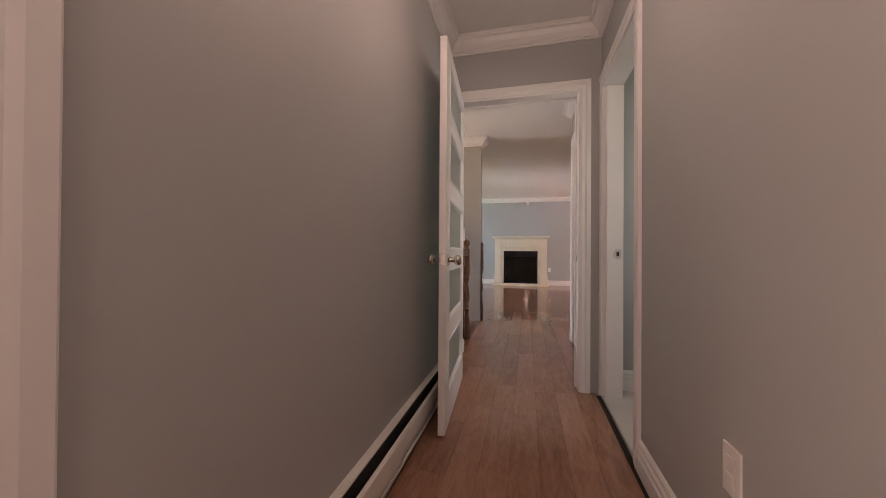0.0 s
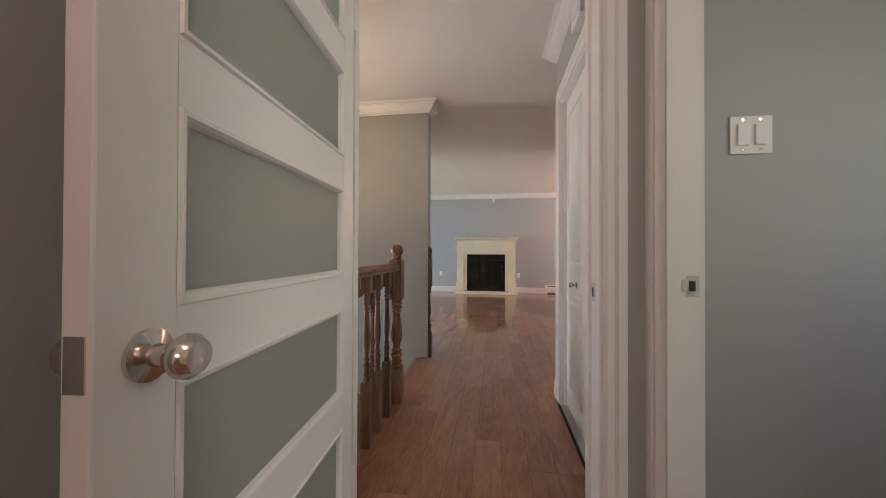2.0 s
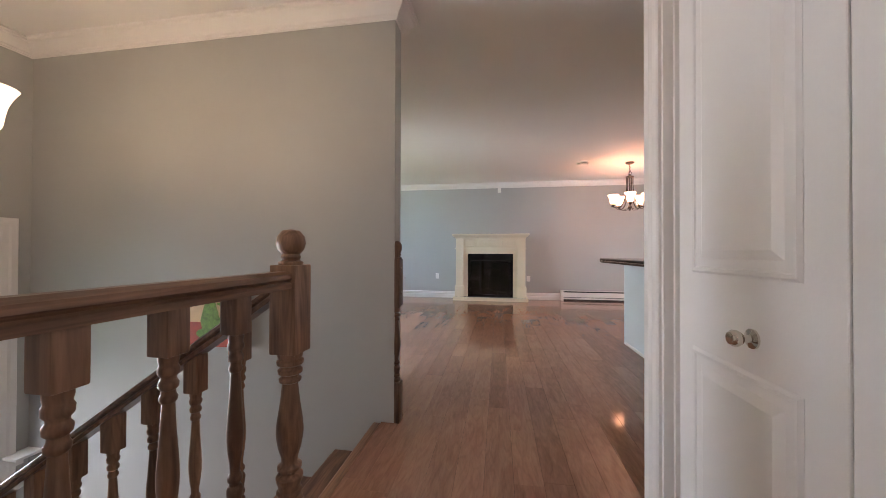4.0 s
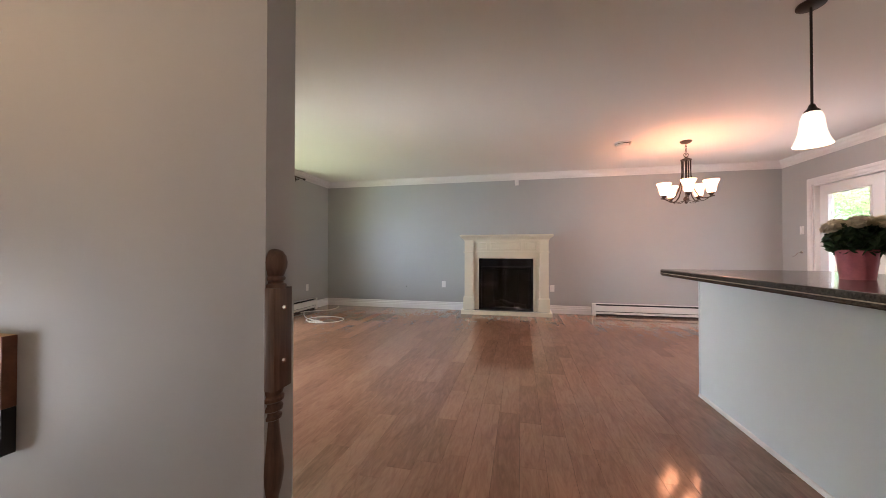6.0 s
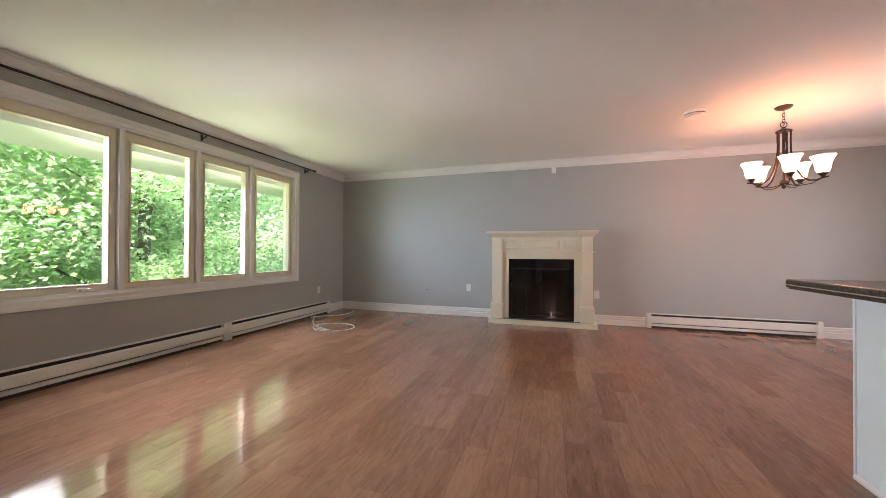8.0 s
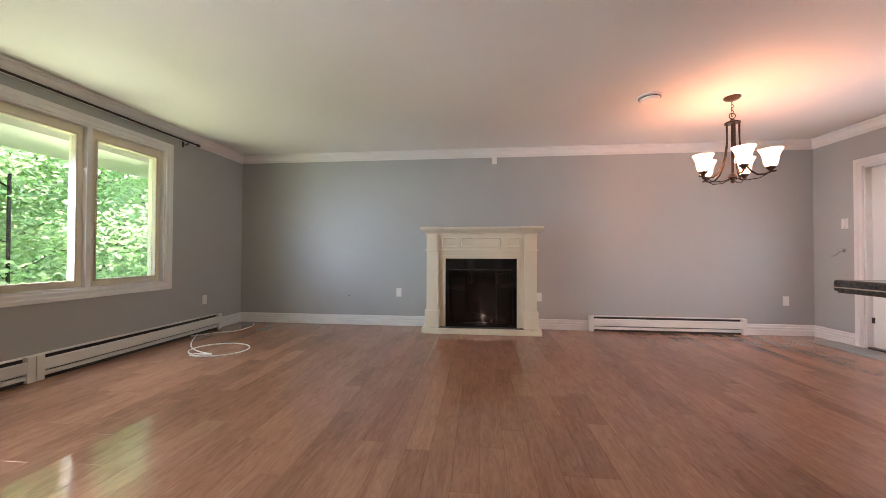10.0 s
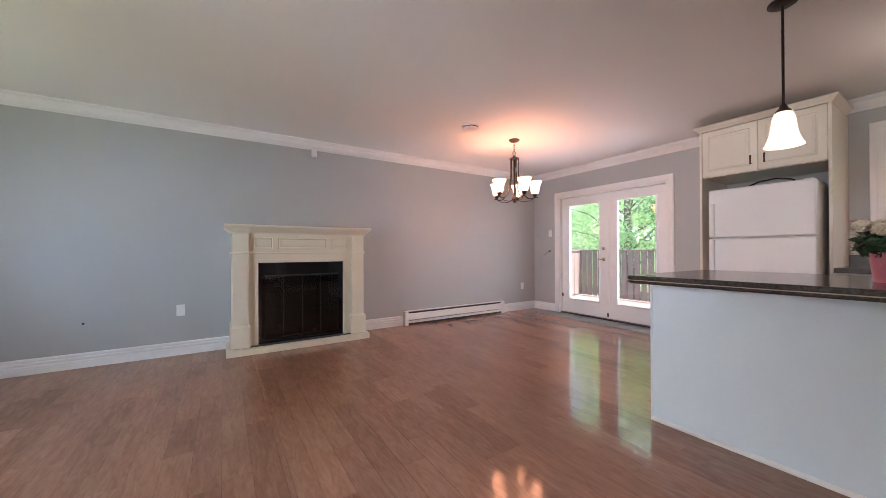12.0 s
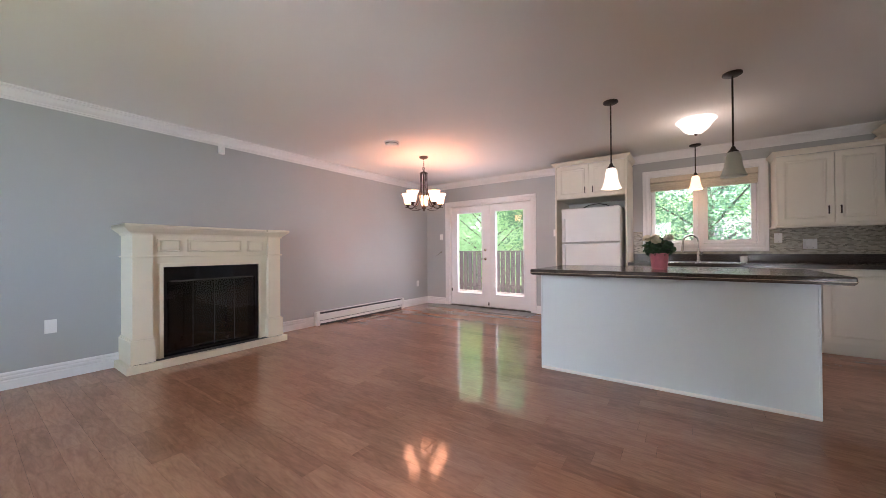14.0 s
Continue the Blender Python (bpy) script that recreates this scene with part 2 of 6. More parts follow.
FLOOR_B = wood("red_oak_boards", (0.212, 0.106, 0.067), (0.462, 0.248, 0.160), 0.10, grain=(28, 5.0, 28), source='island', spread=0.41, bump=0.004, rings=0.5, figure=8.0, blotch=0.30, cut=0.90, ends=(0.02, 1.0))
STAIRWOOD = wood("stained_oak", (0.120, 0.064, 0.040), (0.350, 0.200, 0.125), 0.38, grain=(22, 22, 2.0), spread=0.25)
RAILWOOD = wood("stained_oak_rail", (0.110, 0.056, 0.034), (0.330, 0.180, 0.108), 0.30, grain=(22, 2.0, 22), spread=0.2)
# Darker brown oak for the half newel on the partition end.
DARKOAK = wood("dark_brown_oak", (0.045, 0.024, 0.016), (0.170, 0.095, 0.060), 0.36, grain=(26, 26, 2.0), spread=0.15)
SUBFLOOR = material("dark_underlay", (0.03, 0.018, 0.012), 0.8)
TILE = material("pale_tile", (0.62, 0.60, 0.56), 0.25, var=0.08, scale=5, fine=60, bump=0.03)
GREYTILE = material("grey_door_tile", (0.27, 0.27, 0.25), 0.20, var=0.15, scale=6, fine=60, bump=0.04)
MOSAIC = mosaic("mosaic_backsplash")
CLEAR = glass("clear_glass")
SMOKED = glass("smoked_glass", colour=(0.42, 0.42, 0.43))
OPAL = glow("lit_opal_glass", (1.0, 0.80, 0.58), 0.25)
OPALBOWL = glow("lit_bowl_glass", (1.0, 0.90, 0.76), 0.28)
OPALAMBER = glow("lit_amber_opal_glass", (1.0, 0.43, 0.22), 2.6)
OPALSINK = glow("lit_sink_opal_glass", (1.0, 0.60, 0.30), 0.34)
OPALWARM = glow("lit_warm_opal_glass", (1.0, 0.74, 0.46), 0.42)
PINK = material("pink_foil", (0.72, 0.22, 0.28), 0.35, var=0.15, scale=20, bump=0.2)
EDGESTRIP = material("tan_edge_strip", (0.42, 0.33, 0.25), 0.4, bump=0)
BACKBRICK = material("firebox_back", (0.045, 0.036, 0.026), 0.85, var=0.5, scale=9, fine=60, bump=0.4)
PETAL = material("cream_petals", (0.86, 0.79, 0.66), 0.7, var=0.12, scale=40, bump=0.1)
LEAFDARK = material("dark_leaves", (0.03, 0.075, 0.03), 0.5, var=0.4, scale=30, bump=0.1)
DECK = material("weathered_deck_paint", (0.19, 0.155, 0.135), 0.7, var=0.15, scale=5, bump=0.2)
BARK = material("bark", (0.17, 0.145, 0.12), 0.9, var=0.4, scale=14, fine=60, bump=0.6)
GRASS = material("lawn", (0.07, 0.13, 0.03), 0.9, var=0.5, scale=1.5, fine=40, bump=0.6)
SIDING = material("white_siding", (0.78, 0.78, 0.77), 0.5, var=0.03, bump=0.04)
CABLE = material("white_cable_sheath", (0.78, 0.77, 0.74), 0.45, bump=0)
BLIND = material("beige_blind_fabric", (0.62, 0.54, 0.43), 0.8, var=0.1, scale=30, fine=250, bump=0.2)
CANVAS = material("painted_canvas", (0.70, 0.52, 0.30), 0.7, var=0.15, scale=9, fine=200, bump=0.2)
PAINTGREEN = material("green_paint", (0.16, 0.30, 0.05), 0.6, var=0.4, scale=30, bump=0.2)
PAINTRED = material("red_paint", (0.42, 0.06, 0.03), 0.6, var=0.3, scale=20, bump=0.2)
EDGEBROWN = material("brown_canvas_edge", (0.20, 0.085, 0.05), 0.7, var=0.3, scale=20, bump=0.1)
REDMETAL = material("red_feeder", (0.6, 0.03, 0.02), 0.4)


def leaf_material(name, colour):
    m = material(name, colour, 0.32, var=0.45, scale=2.2, fine=30, bump=0)
    t = m.node_tree
    b = t.nodes["Principled BSDF"]
    tr = t.nodes.new("ShaderNodeBsdfTranslucent")
    tr.inputs[0].default_value = (min(0.9, colour[0] * 2.2), min(0.95, colour[1] * 2.2), colour[2] * 2.0, 1)
    ad = t.nodes.new("ShaderNodeMixShader")
    ad.inputs[0].default_value = 0.6
    t.links.new(b.outputs[0], ad.inputs[1])
    t.links.new(tr.outputs[0], ad.inputs[2])
    t.links.new(ad.outputs[0], t.nodes["Material Output"].inputs[0])
    return m


def milk_glass(name, colour):
    m = material(name, colour, 0.25, var=0.03, scale=2, fine=220, bump=0.04)
    t = m.node_tree
    tr = t.nodes.new("ShaderNodeBsdfTranslucent")
    tr.inputs[0].default_value = (0.82, 0.88, 0.84, 1)
    mx = t.nodes.new("ShaderNodeMixShader")
    mx.inputs[0].default_value = 0.55
    t.links.new(t.nodes["Principled BSDF"].outputs[0], mx.inputs[1])
    t.links.new(tr.outputs[0], mx.inputs[2])
    t.links.new(mx.outputs[0], t.nodes["Material Output"].inputs[0])
    return m


FROST = milk_glass("frosted_door_glass", (0.56, 0.58, 0.55))
OPALOFF = milk_glass("unlit_opal_glass", (0.70, 0.70, 0.66))
LEAF = leaf_material("maple_leaves", (0.29, 0.40, 0.25))
LEAF2 = leaf_material("spruce_leaves", (0.12, 0.215, 0.15))


# ---- mesh helpers ----
def mesh_of(bm, name, mat, smooth=False):
    bmesh.ops.recalc_face_normals(bm, faces=bm.faces)
    me = bpy.data.meshes.new(name)
    bm.to_mesh(me)
    bm.free()
    me.materials.append(mat)
    if smooth:
        for p in me.polygons:
            p.use_smooth = True
        me.set_sharp_from_angle(angle=radians(38))
    return me


def thing(name, x, y, z, label, category, group="", rz=0, kind=""):
    ob = new(name)
    ob.matrix_world = pose(x, y, z, 0, 0, rz)
    return tagged(ob, label, category, group, kind)


def part(name, bm, mat, parent=None, label="", smooth=False):
    ob = new(name, mesh_of(bm, name, mat, smooth))
    if parent is not None:
        ob.parent = parent
    if label:
        ob["label"] = label
    return ob


def box(x0, x1, y0, y1, z0, z1, bevel=0.0, bm=None, seg=2):
    own = bmesh.new()
    bmesh.ops.create_cube(own, size=1)
    for v in own.verts:
        v.co = Vector(((x0 + x1) / 2 + v.co.x * (x1 - x0), (y0 + y1) / 2 + v.co.y * (y1 - y0), (z0 + z1) / 2 + v.co.z * (z1 - z0)))
    if bevel:
        bmesh.ops.bevel(own, geom=own.edges[:], offset=bevel, segments=seg, affect='EDGES', profile=0.5)
    return join(bm, own)


def join(bm, own):
    if bm is None:
        return own
    me = bpy.data.meshes.new("tmp")
    own.to_mesh(me)
    own.free()
    bm.from_mesh(me)
    bpy.data.meshes.remove(me)
    return bm


def lathe(profile, seg=20, cx=0, cy=0, bm=None, a0=0):
    own = bmesh.new()
    rings = []
    for r, z in profile:
        if r < 1e-5:
            rings.append([own.verts.new((cx, cy, z))])
        else:
            rings.append([own.verts.new((cx + r * math.cos(a0 + 2 * math.pi * i / seg), cy + r * math.sin(a0 + 2 * math.pi * i / seg), z)) for i in range(seg)])
    for a, b in zip(rings, rings[1:]):
        for i in range(seg):
            j = (i + 1) % seg
            if len(a) == 1 and len(b) == 1:
                break
            if len(a) == 1:
                own.faces.new((a[0], b[i], b[j]))
            elif len(b) == 1:
                own.faces.new((a[i], a[j], b[0]))
            else:
                own.faces.new((a[i], a[j], b[j], b[i]))
    return join(bm, own)


def tube(points, r, seg=8, bm=None, closed=False):
    own = bmesh.new()
    pts = [Vector(p) for p in points]
    rings = []
    n = len(pts)
    ref = Vector((0, 0, 1))
    for i, p in enumerate(pts):
        a = pts[i - 1] if (i > 0 or closed) else p
        b = pts[(i + 1) % n] if (i < n - 1 or closed) else p
        d = (b - a).normalized()
        u = d.cross(ref)
        if u.length < 0.05:
            u = d.cross(Vector((0.3, 1, 0)))
        u.normalize()
        w = d.cross(u)
        rr = r[i] if isinstance(r, (list, tuple)) else r
        rings.append([own.verts.new(p + (u * math.cos(2 * math.pi * k / seg) + w * math.sin(2 * math.pi * k / seg)) * rr) for k in range(seg)])
    pairs = list(zip(rings, rings[1:])) + ([(rings[-1], rings[0])] if closed else [])
    for a, b in pairs:
        for k in range(seg):
            own.faces.new((a[k], a[(k + 1) % seg], b[(k + 1) % seg], b[k]))
    if not closed:
        own.faces.new(rings[0])
        own.faces.new(list(reversed(rings[-1])))
    return join(bm, own)


def sweep(profile, p0, p1, out, up=(0, 0, 1), m0=0, m1=0, bm=None):
    """A moulding: profile of (out, up) pairs, run from p0 to p1; m0 and m1 mitre the ends by that many times the reach."""
    own = bmesh.new()
    p0, p1, out, up = Vector(p0), Vector(p1), Vector(out), Vector(up)
    d = (p1 - p0).normalized()
    a = [own.verts.new(p0 + out * u + up * v - d * (m0 * u)) for u, v in profile]
    b = [own.verts.new(p1 + out * u + up * v + d * (m1 * u)) for u, v in profile]
    n = len(profile)
    for i in range(n):
        j = (i + 1) % n
        own.faces.new((a[i], a[j], b[j], b[i]))
    own.faces.new(a)
    own.faces.new(list(reversed(b)))
    return join(bm, own)


def casing(y0, y1, z0, z1, sill=False, w=0.085, t=0.018):
    """Three or four sides of moulded casing round an opening in a wall that faces +x at x = 0; returns a list of meshes."""
    prof = [(0, 0), (t * 0.6, 0), (t * 0.75, w * 0.12), (t * 0.7, w * 0.45), (t, w * 0.6), (t, w * 0.95), (t * 0.8, w), (0, w)]
    out = []
    # profile runs outward from the opening
    for side in ("left", "right", "head", "sill"):
        if side == "sill" and not sill:
            continue
        own = bmesh.new()
        if side == "left":
            ends = [(lambda u, v: (u, y0 - v, (z0 - v) if sill else z0)), (lambda u, v: (u, y0 - v, z1 + v))]
        elif side == "right":
            ends = [(lambda u, v: (u, y1 + v, (z0 - v) if sill else z0)), (lambda u, v: (u, y1 + v, z1 + v))]
        elif side == "head":
            ends = [(lambda u, v: (u, y0 - v, z1 + v)), (lambda u, v: (u, y1 + v, z1 + v))]
        else:
            ends = [(lambda u, v: (u, y0 - v, z0 - v)), (lambda u, v: (u, y1 + v, z0 - v))]
        rings = [[own.verts.new(f(u, v)) for u, v in prof] for f in ends]
        n = len(prof)
        for i in range(n):
            own.faces.new((rings[0][i], rings[0][(i + 1) % n], rings[1][(i + 1) % n], rings[1][i]))
        own.faces.new(rings[0])
        own.faces.new(list(reversed(rings[1])))
        out.append((side, own))
    return out


def add_casing(name, m, y0, y1, z0, z1, sill=False, w=0.085, label="white moulded casing round an opening", parent=None):
    holder = parent
    if holder is None:
        holder = new(name)
        holder.matrix_world = m
        tagged(holder, label, "trim", kind="structure")
    for side, bm in casing(y0, y1, z0, z1, sill, w):
        ob = part("casing_" + side, bm, TRIM, holder)
        if parent is not None:
            ob.matrix_basis = m
    return holder


def structure(name, bm, mat, label, category):
    return tagged(part(name, bm, mat), label, category, kind="structure")


# ---- the shell ----
CE = 2.44
XW, XE, YN, YS = -3.51, 4.155, 10.655, 4.50
PART0, PART1, PEND = 5.216, 5.335, -0.406
XLAND, LAND = -3.05, -1.08
HL, HR, HEND0, HEND1 = -0.36, 0.668, 3.080, 3.200
OP0, OP1, DOORH, XC, XF = -0.295, 0.54, 2.005, 0.655, -0.50
YK = 3.60


def wall_with_hole(axis, a0, a1, t0, t1, z0, z1, holes):
    """A wall along y (axis 'y', thickness in x) or along x; holes as (start, end, bottom, top)."""
    bm = bmesh.new()

    def piece(s, e, lo, hi):
        if e - s < 1e-4 or hi - lo < 1e-4:
            return
        if axis == 'y':
            box(t0, t1, s, e, lo, hi, bm=bm)
        else:
            box(s, e, t0, t1, lo, hi, bm=bm)
    at = a0
    for s, e, lo, hi in sorted(holes):
        piece(at, s, z0, z1)
        piece(s, e, z0, lo)
        piece(s, e, hi, z1)
        at = e
    piece(at, a1, z0, z1)
    return bm


WIN = (6.41, 9.405, 0.68, 2.165)
KWIN = (5.435, 6.605, 1.145, 2.12)
FDOOR = (8.37, 10.09, 0.0, 1.98)
BDOOR = (2.33, 3.052, 0.0, DOORH)
CDOOR = (3.39, 4.38, 0.0, 2.005)
EDOOR = (4.10, 5.06, LAND, 1.12)
structure("wall_north", box(XW - 0.2, XE + 0.2, YN, YN + 0.2, -0.3, CE), PAINT, "grey painted living room end wall", "wall")
structure("wall_west", wall_with_hole('y', PART1, YN, XW - 0.2, XW, -0.3, CE, [WIN]), PAINT, "grey painted wall with a wide window", "wall")
structure("wall_partition", box(XW - 0.2, PEND, PART0, PART1, -1.4, CE), PAINT, "grey painted partition beside the stairs", "wall")
structure("wall_entry", wall_with_hole('y', HEND1, PART0, XLAND - 0.2, XLAND, -1.4, CE, [EDOOR]), PAINT, "grey painted entry wall with the front door", "wall")
structure("wall_hall_end", wall_with_hole('x', XLAND - 0.2, HR + 0.12, HEND0, HEND1, -1.4, CE, [(OP0, OP1, -0.26, DOORH)]), PAINT, "grey painted wall with the hallway door", "wall")
structure("wall_hall_west", wall_with_hole('y', -0.8, HEND0, HL - 0.12, HL, -0.3, CE, [(0.06, 0.855, 0.0, DOORH)]), PAINT, "grey painted hallway wall", "wall")
structure("wall_hall_east", wall_with_hole('y', -0.8, HEND0, HR, HR + 0.12, -0.3, CE, [BDOOR]), PAINT, "grey painted hallway wall with a bathroom doorway", "wall")
structure("wall_hall_south", box(HL - 0.12, HR + 0.12, -0.92, -0.8, -0.3, CE), PAINT, "grey painted wall closing the hallway", "wall")
structure("wall_bath_north", box(HR + 0.124, 2.5, 3.184, 3.264, -0.3, CE), PAINT, "grey painted bathroom wall", "wall")
structure("wall_bath_east", wall_with_hole('y', 0.9, 3.264, 2.5, 2.6, -0.3, CE, [(1.85, 2.65, 0.98, 1.92)]), PAINT, "grey painted bathroom wall", "wall")
structure("wall_bath_south", box(HR + 0.12, 2.5, 0.9, 1.0, -0.3, CE), PAINT, "grey painted bathroom wall", "wall")
structure("wall_closet", wall_with_hole('y', 3.27, YS, XC, XC + 0.12, -0.3, CE, [CDOOR]), PAINT, "grey painted wall with a closet opening", "wall")
structure("wall_closet_stub", box(XC, XC + 0.115, HEND1 + 0.002, 3.27, -0.3, CE), PAINT, "short grey painted wall beside the closet", "wall")
structure("wall_kitchen_far", box(1.45, XE + 0.2, YK - 0.12, YK, -0.3, CE), PAINT, "grey painted end wall of the kitchen", "wall")
structure("wall_kitchen_south", box(XC + 0.12, 1.45, YS - 0.12, YS, -0.3, CE), PAINT, "grey painted kitchen wall", "wall")
structure("wall_closet_back", box(1.35, 1.45, 3.264, YS - 0.12, -0.3, CE), PAINT, "closet back wall", "wall")
structure("wall_east", wall_with_hole('y', YK, YN, XE, XE + 0.2, -0.3, CE, [FDOOR, KWIN]), PAINT, "grey painted wall with terrace doors and kitchen window", "wall")
structure("ceiling", box(XW - 0.3, XE + 0.3, -1.0, YN + 0.3, CE, CE + 0.12), CEILING, "smooth white ceiling", "ceiling")

sub = box(XW, XE, PART1, YN, -0.26, -0.014)
box(XF + 0.02, XE, HEND1, PART1, -0.26, -0.014, bm=sub)
box(HL, HR, -0.8, HEND1, -0.26, -0.014, bm=sub)
structure("floor_base", sub, SUBFLOOR, "dark underlay below the floorboards", "floor")
structure("bathroom_floor", box(HR + 0.005, 2.5, 1.0, 3.184, -0.2, 0.002), TILE, "pale tiled bathroom floor", "floor")
structure("landing_floor", box(XLAND, -1.80, HEND1, PART0, LAND - 0.2, LAND), TILE, "pale tiled entry landing", "floor")
structure("stairwell_floor", box(-1.80, XF + 0.02, HEND1, PART0, LAND - 0.3, LAND - 0.02), PAINT, "plain floor under the stairs", "floor")

CROWN = [(0, 0), (0.011, 0), (0.013, 0.010), (0.022, 0.014), (0.024, 0.024), (0.034, 0.031), (0.050, 0.046), (0.060, 0.064), (0.066, 0.074), (0.078, 0.078), (0.080, 0.090), (0.090, 0.093), (0.090, 0.105), (0, 0.105)]
BASE = [(0, 0), (0.018, 0), (0.018, 0.068), (0.011, 0.073), (0.011, 0.080), (0.017, 0.085), (0.017, 0.100), (0.009, 0.105), (0.009, 0.112), (0.013, 0.117), (0.011, 0.129), (0.004, 0.136), (0, 0.137)]


def run(name, profile, z, p0, p1, out, m0=-1, m1=-1, label="", category="trim"):
    return structure(name, sweep(profile, (*p0, z), (*p1, z), (*out, 0), m0=m0, m1=m1), TRIM, label, category)


ZC = CE - 0.106
crown = "white crown moulding along the ceiling"
run("crown_north", CROWN, ZC, (XW, YN), (XE, YN), (0, -1), label=crown)
run("crown_west", CROWN, ZC, (XW, PART1), (XW, YN), (1, 0), label=crown)
run("crown_east", CROWN, ZC, (XE, YK), (XE, YN), (-1, 0), label=crown)
run("crown_partition_south", CROWN, ZC, (XLAND, PART0), (PEND, PART0), (0, -1), m0=-1, m1=1, label=crown)
run("crown_partition_end", CROWN, ZC, (PEND, PART0), (PEND, PART1), (1, 0), m0=1, m1=1, label=crown)
run("crown_partition_north", CROWN, ZC, (XW, PART1), (PEND, PART1), (0, 1), m0=-1, m1=1, label=crown)
run("crown_entry", CROWN, ZC, (XLAND, HEND1), (XLAND, PART0), (1, 0), label=crown)
run("crown_hall_end_north", CROWN, ZC, (XLAND, HEND1), (XC, HEND1), (0, 1), label=crown)
run("crown_closet", CROWN, ZC, (XC, HEND1), (XC, YS), (-1, 0), m0=-1, m1=1, label=crown)
run("crown_kitchen_south", CROWN, ZC, (XC, YS), (1.45, YS), (0, 1), m0=1, m1=0, label=crown)
run("crown_hall_west", CROWN, ZC, (HL, -0.8), (HL, HEND0), (1, 0), label=crown)
run("crown_hall_east", CROWN, ZC, (HR, -0.8), (HR, HEND0), (-1, 0), label=crown)
run("crown_hall_end", CROWN, ZC, (HL, HEND0), (HR, HEND0), (0, -1), label=crown)
skirting = "white moulded baseboard"
run("baseboard_north_a", BASE, 0, (XW, YN), (-0.66, YN), (0, -1), m1=0, label=skirting)
run("baseboard_north_b", BASE, 0, (0.70, YN), (1.43, YN), (0, -1), m0=0, m1=0, label=skirting)
run("baseboard_north_c", BASE, 0, (3.36, YN), (XE, YN), (0, -1), m0=0, label=skirting)
run("baseboard_west", BASE, 0, (XW, 10.20), (XW, YN), (1, 0), m0=0, label=skirting)
run("baseboard_east_a", BASE, 0, (XE, 10.18), (XE, YN), (-1, 0), m0=0, label=skirting)
run("baseboard_east_b", BASE, 0, (XE, 7.77), (XE, 8.28), (-1, 0), m0=0, m1=0, label=skirting)
run("baseboard_closet", BASE, 0, (XC, 4.47), (XC, YS), (-1, 0), m0=0, m1=1, label=skirting)
run("baseboard_kitchen", BASE, 0, (XC, YS), (1.45, YS), (0, 1), m0=1, m1=0, label=skirting)
run("baseboard_hall", BASE, 0, (HR, -0.8), (HR, BDOOR[0] - 0.071), (-1, 0), m0=0, m1=0, label=skirting)
run("baseboard_bath", BASE, 0, (HR + 0.125, 3.184), (2.5, 3.184), (0, -1), m0=0, m1=0, label=skirting)
run("baseboard_landing", BASE, LAND, (XLAND, PART0), (-1.8, PART0), (0, -1), m0=-1, m1=0, label=skirting)
run("baseboard_partition", BASE, 0, (XW, PART1), (PEND, PART1), (0, 1), m0=-1, m1=0, label=skirting)

# casings and jambs of the door openings

add_casing("trim_bath_doorway", pose(HR, 0, 0, 0, 0, 180) @ Matrix.Identity(4), -BDOOR[1], -BDOOR[0], 0, DOORH, w=0.070, label="white casing round the bathroom doorway")
add_casing("trim_closet_doorway", pose(XC, 0, 0, 0, 0, 180), -CDOOR[1], -CDOOR[0], 0, CDOOR[3], label="white casing round the closet doors")
add_casing("trim_hall_doorway", pose(0, HEND0, 0, 0, 0, -90), OP0, OP1, 0, DOORH, w=0.062, label="white casing round the hallway door")
add_casing("trim_hall_doorway_back", pose(0, HEND1, 0, 0, 0, 90), -OP1, -OP0, 0, DOORH, label="white casing round the hallway door")
add_casing("trim_side_doorway", pose(HL, 0, 0), 0.06, 0.855, 0, DOORH, label="white casing of a side doorway")
# Unseen wall added behind the side opening to close it.
structure("wall_side_closing", box(HL - 0.30, HL - 0.22, -0.1, 1.0, -0.3, CE), PAINT, "unseen grey wall added to close a side doorway", "wall")


def jamb(name, axis, a0, a1, t0, t1, h, label):
    """Two posts and a head with door stops; a runs across the opening, t through the wall."""
    whole = thing(name, 0, 0, 0, label, "trim", kind="structure")
    t = 0.012

    def piece(kind, p0, p1, q0, q1, z0, z1):
        part(kind, box(p0, p1, q0, q1, z0, z1) if axis == 'x' else box(q0, q1, p0, p1, z0, z1), TRIM, whole)
    piece("jamb_post", a0, a0 + t, t0, t1, 0, h)
    piece("jamb_post", a1 - t, a1, t0, t1, 0, h)
    piece("jamb_head", a0 + t, a1 - t, t0, t1, h - t, h)
    mid = t1 - 0.039 if axis == 'x' else t0 + 0.026
    piece("door_stop", a0 + t, a0 + t + 0.010, mid, mid + 0.035, 0, h - t)
    piece("door_stop", a1 - t - 0.010, a1 - t, mid, mid + 0.035, 0, h - t)
    if axis == 'x':
        piece("door_stop", a0 + t, a1 - t, mid, mid + 0.035, h - t - 0.010, h - t)
    return whole


jamb("door_jamb_hall", 'x', OP0, OP1, HEND0 - 0.003, HEND1 + 0.003, DOORH, "white jamb of the hallway door")
jamb("door_jamb_bath", 'y', BDOOR[0], BDOOR[1], HR - 0.003, HR + 0.123, DOORH, "white jamb of the bathroom doorway")
jamb("door_jamb_closet", 'y', CDOOR[0], CDOOR[1], XC - 0.003, XC + 0.12, CDOOR[3], "white jamb of the closet")


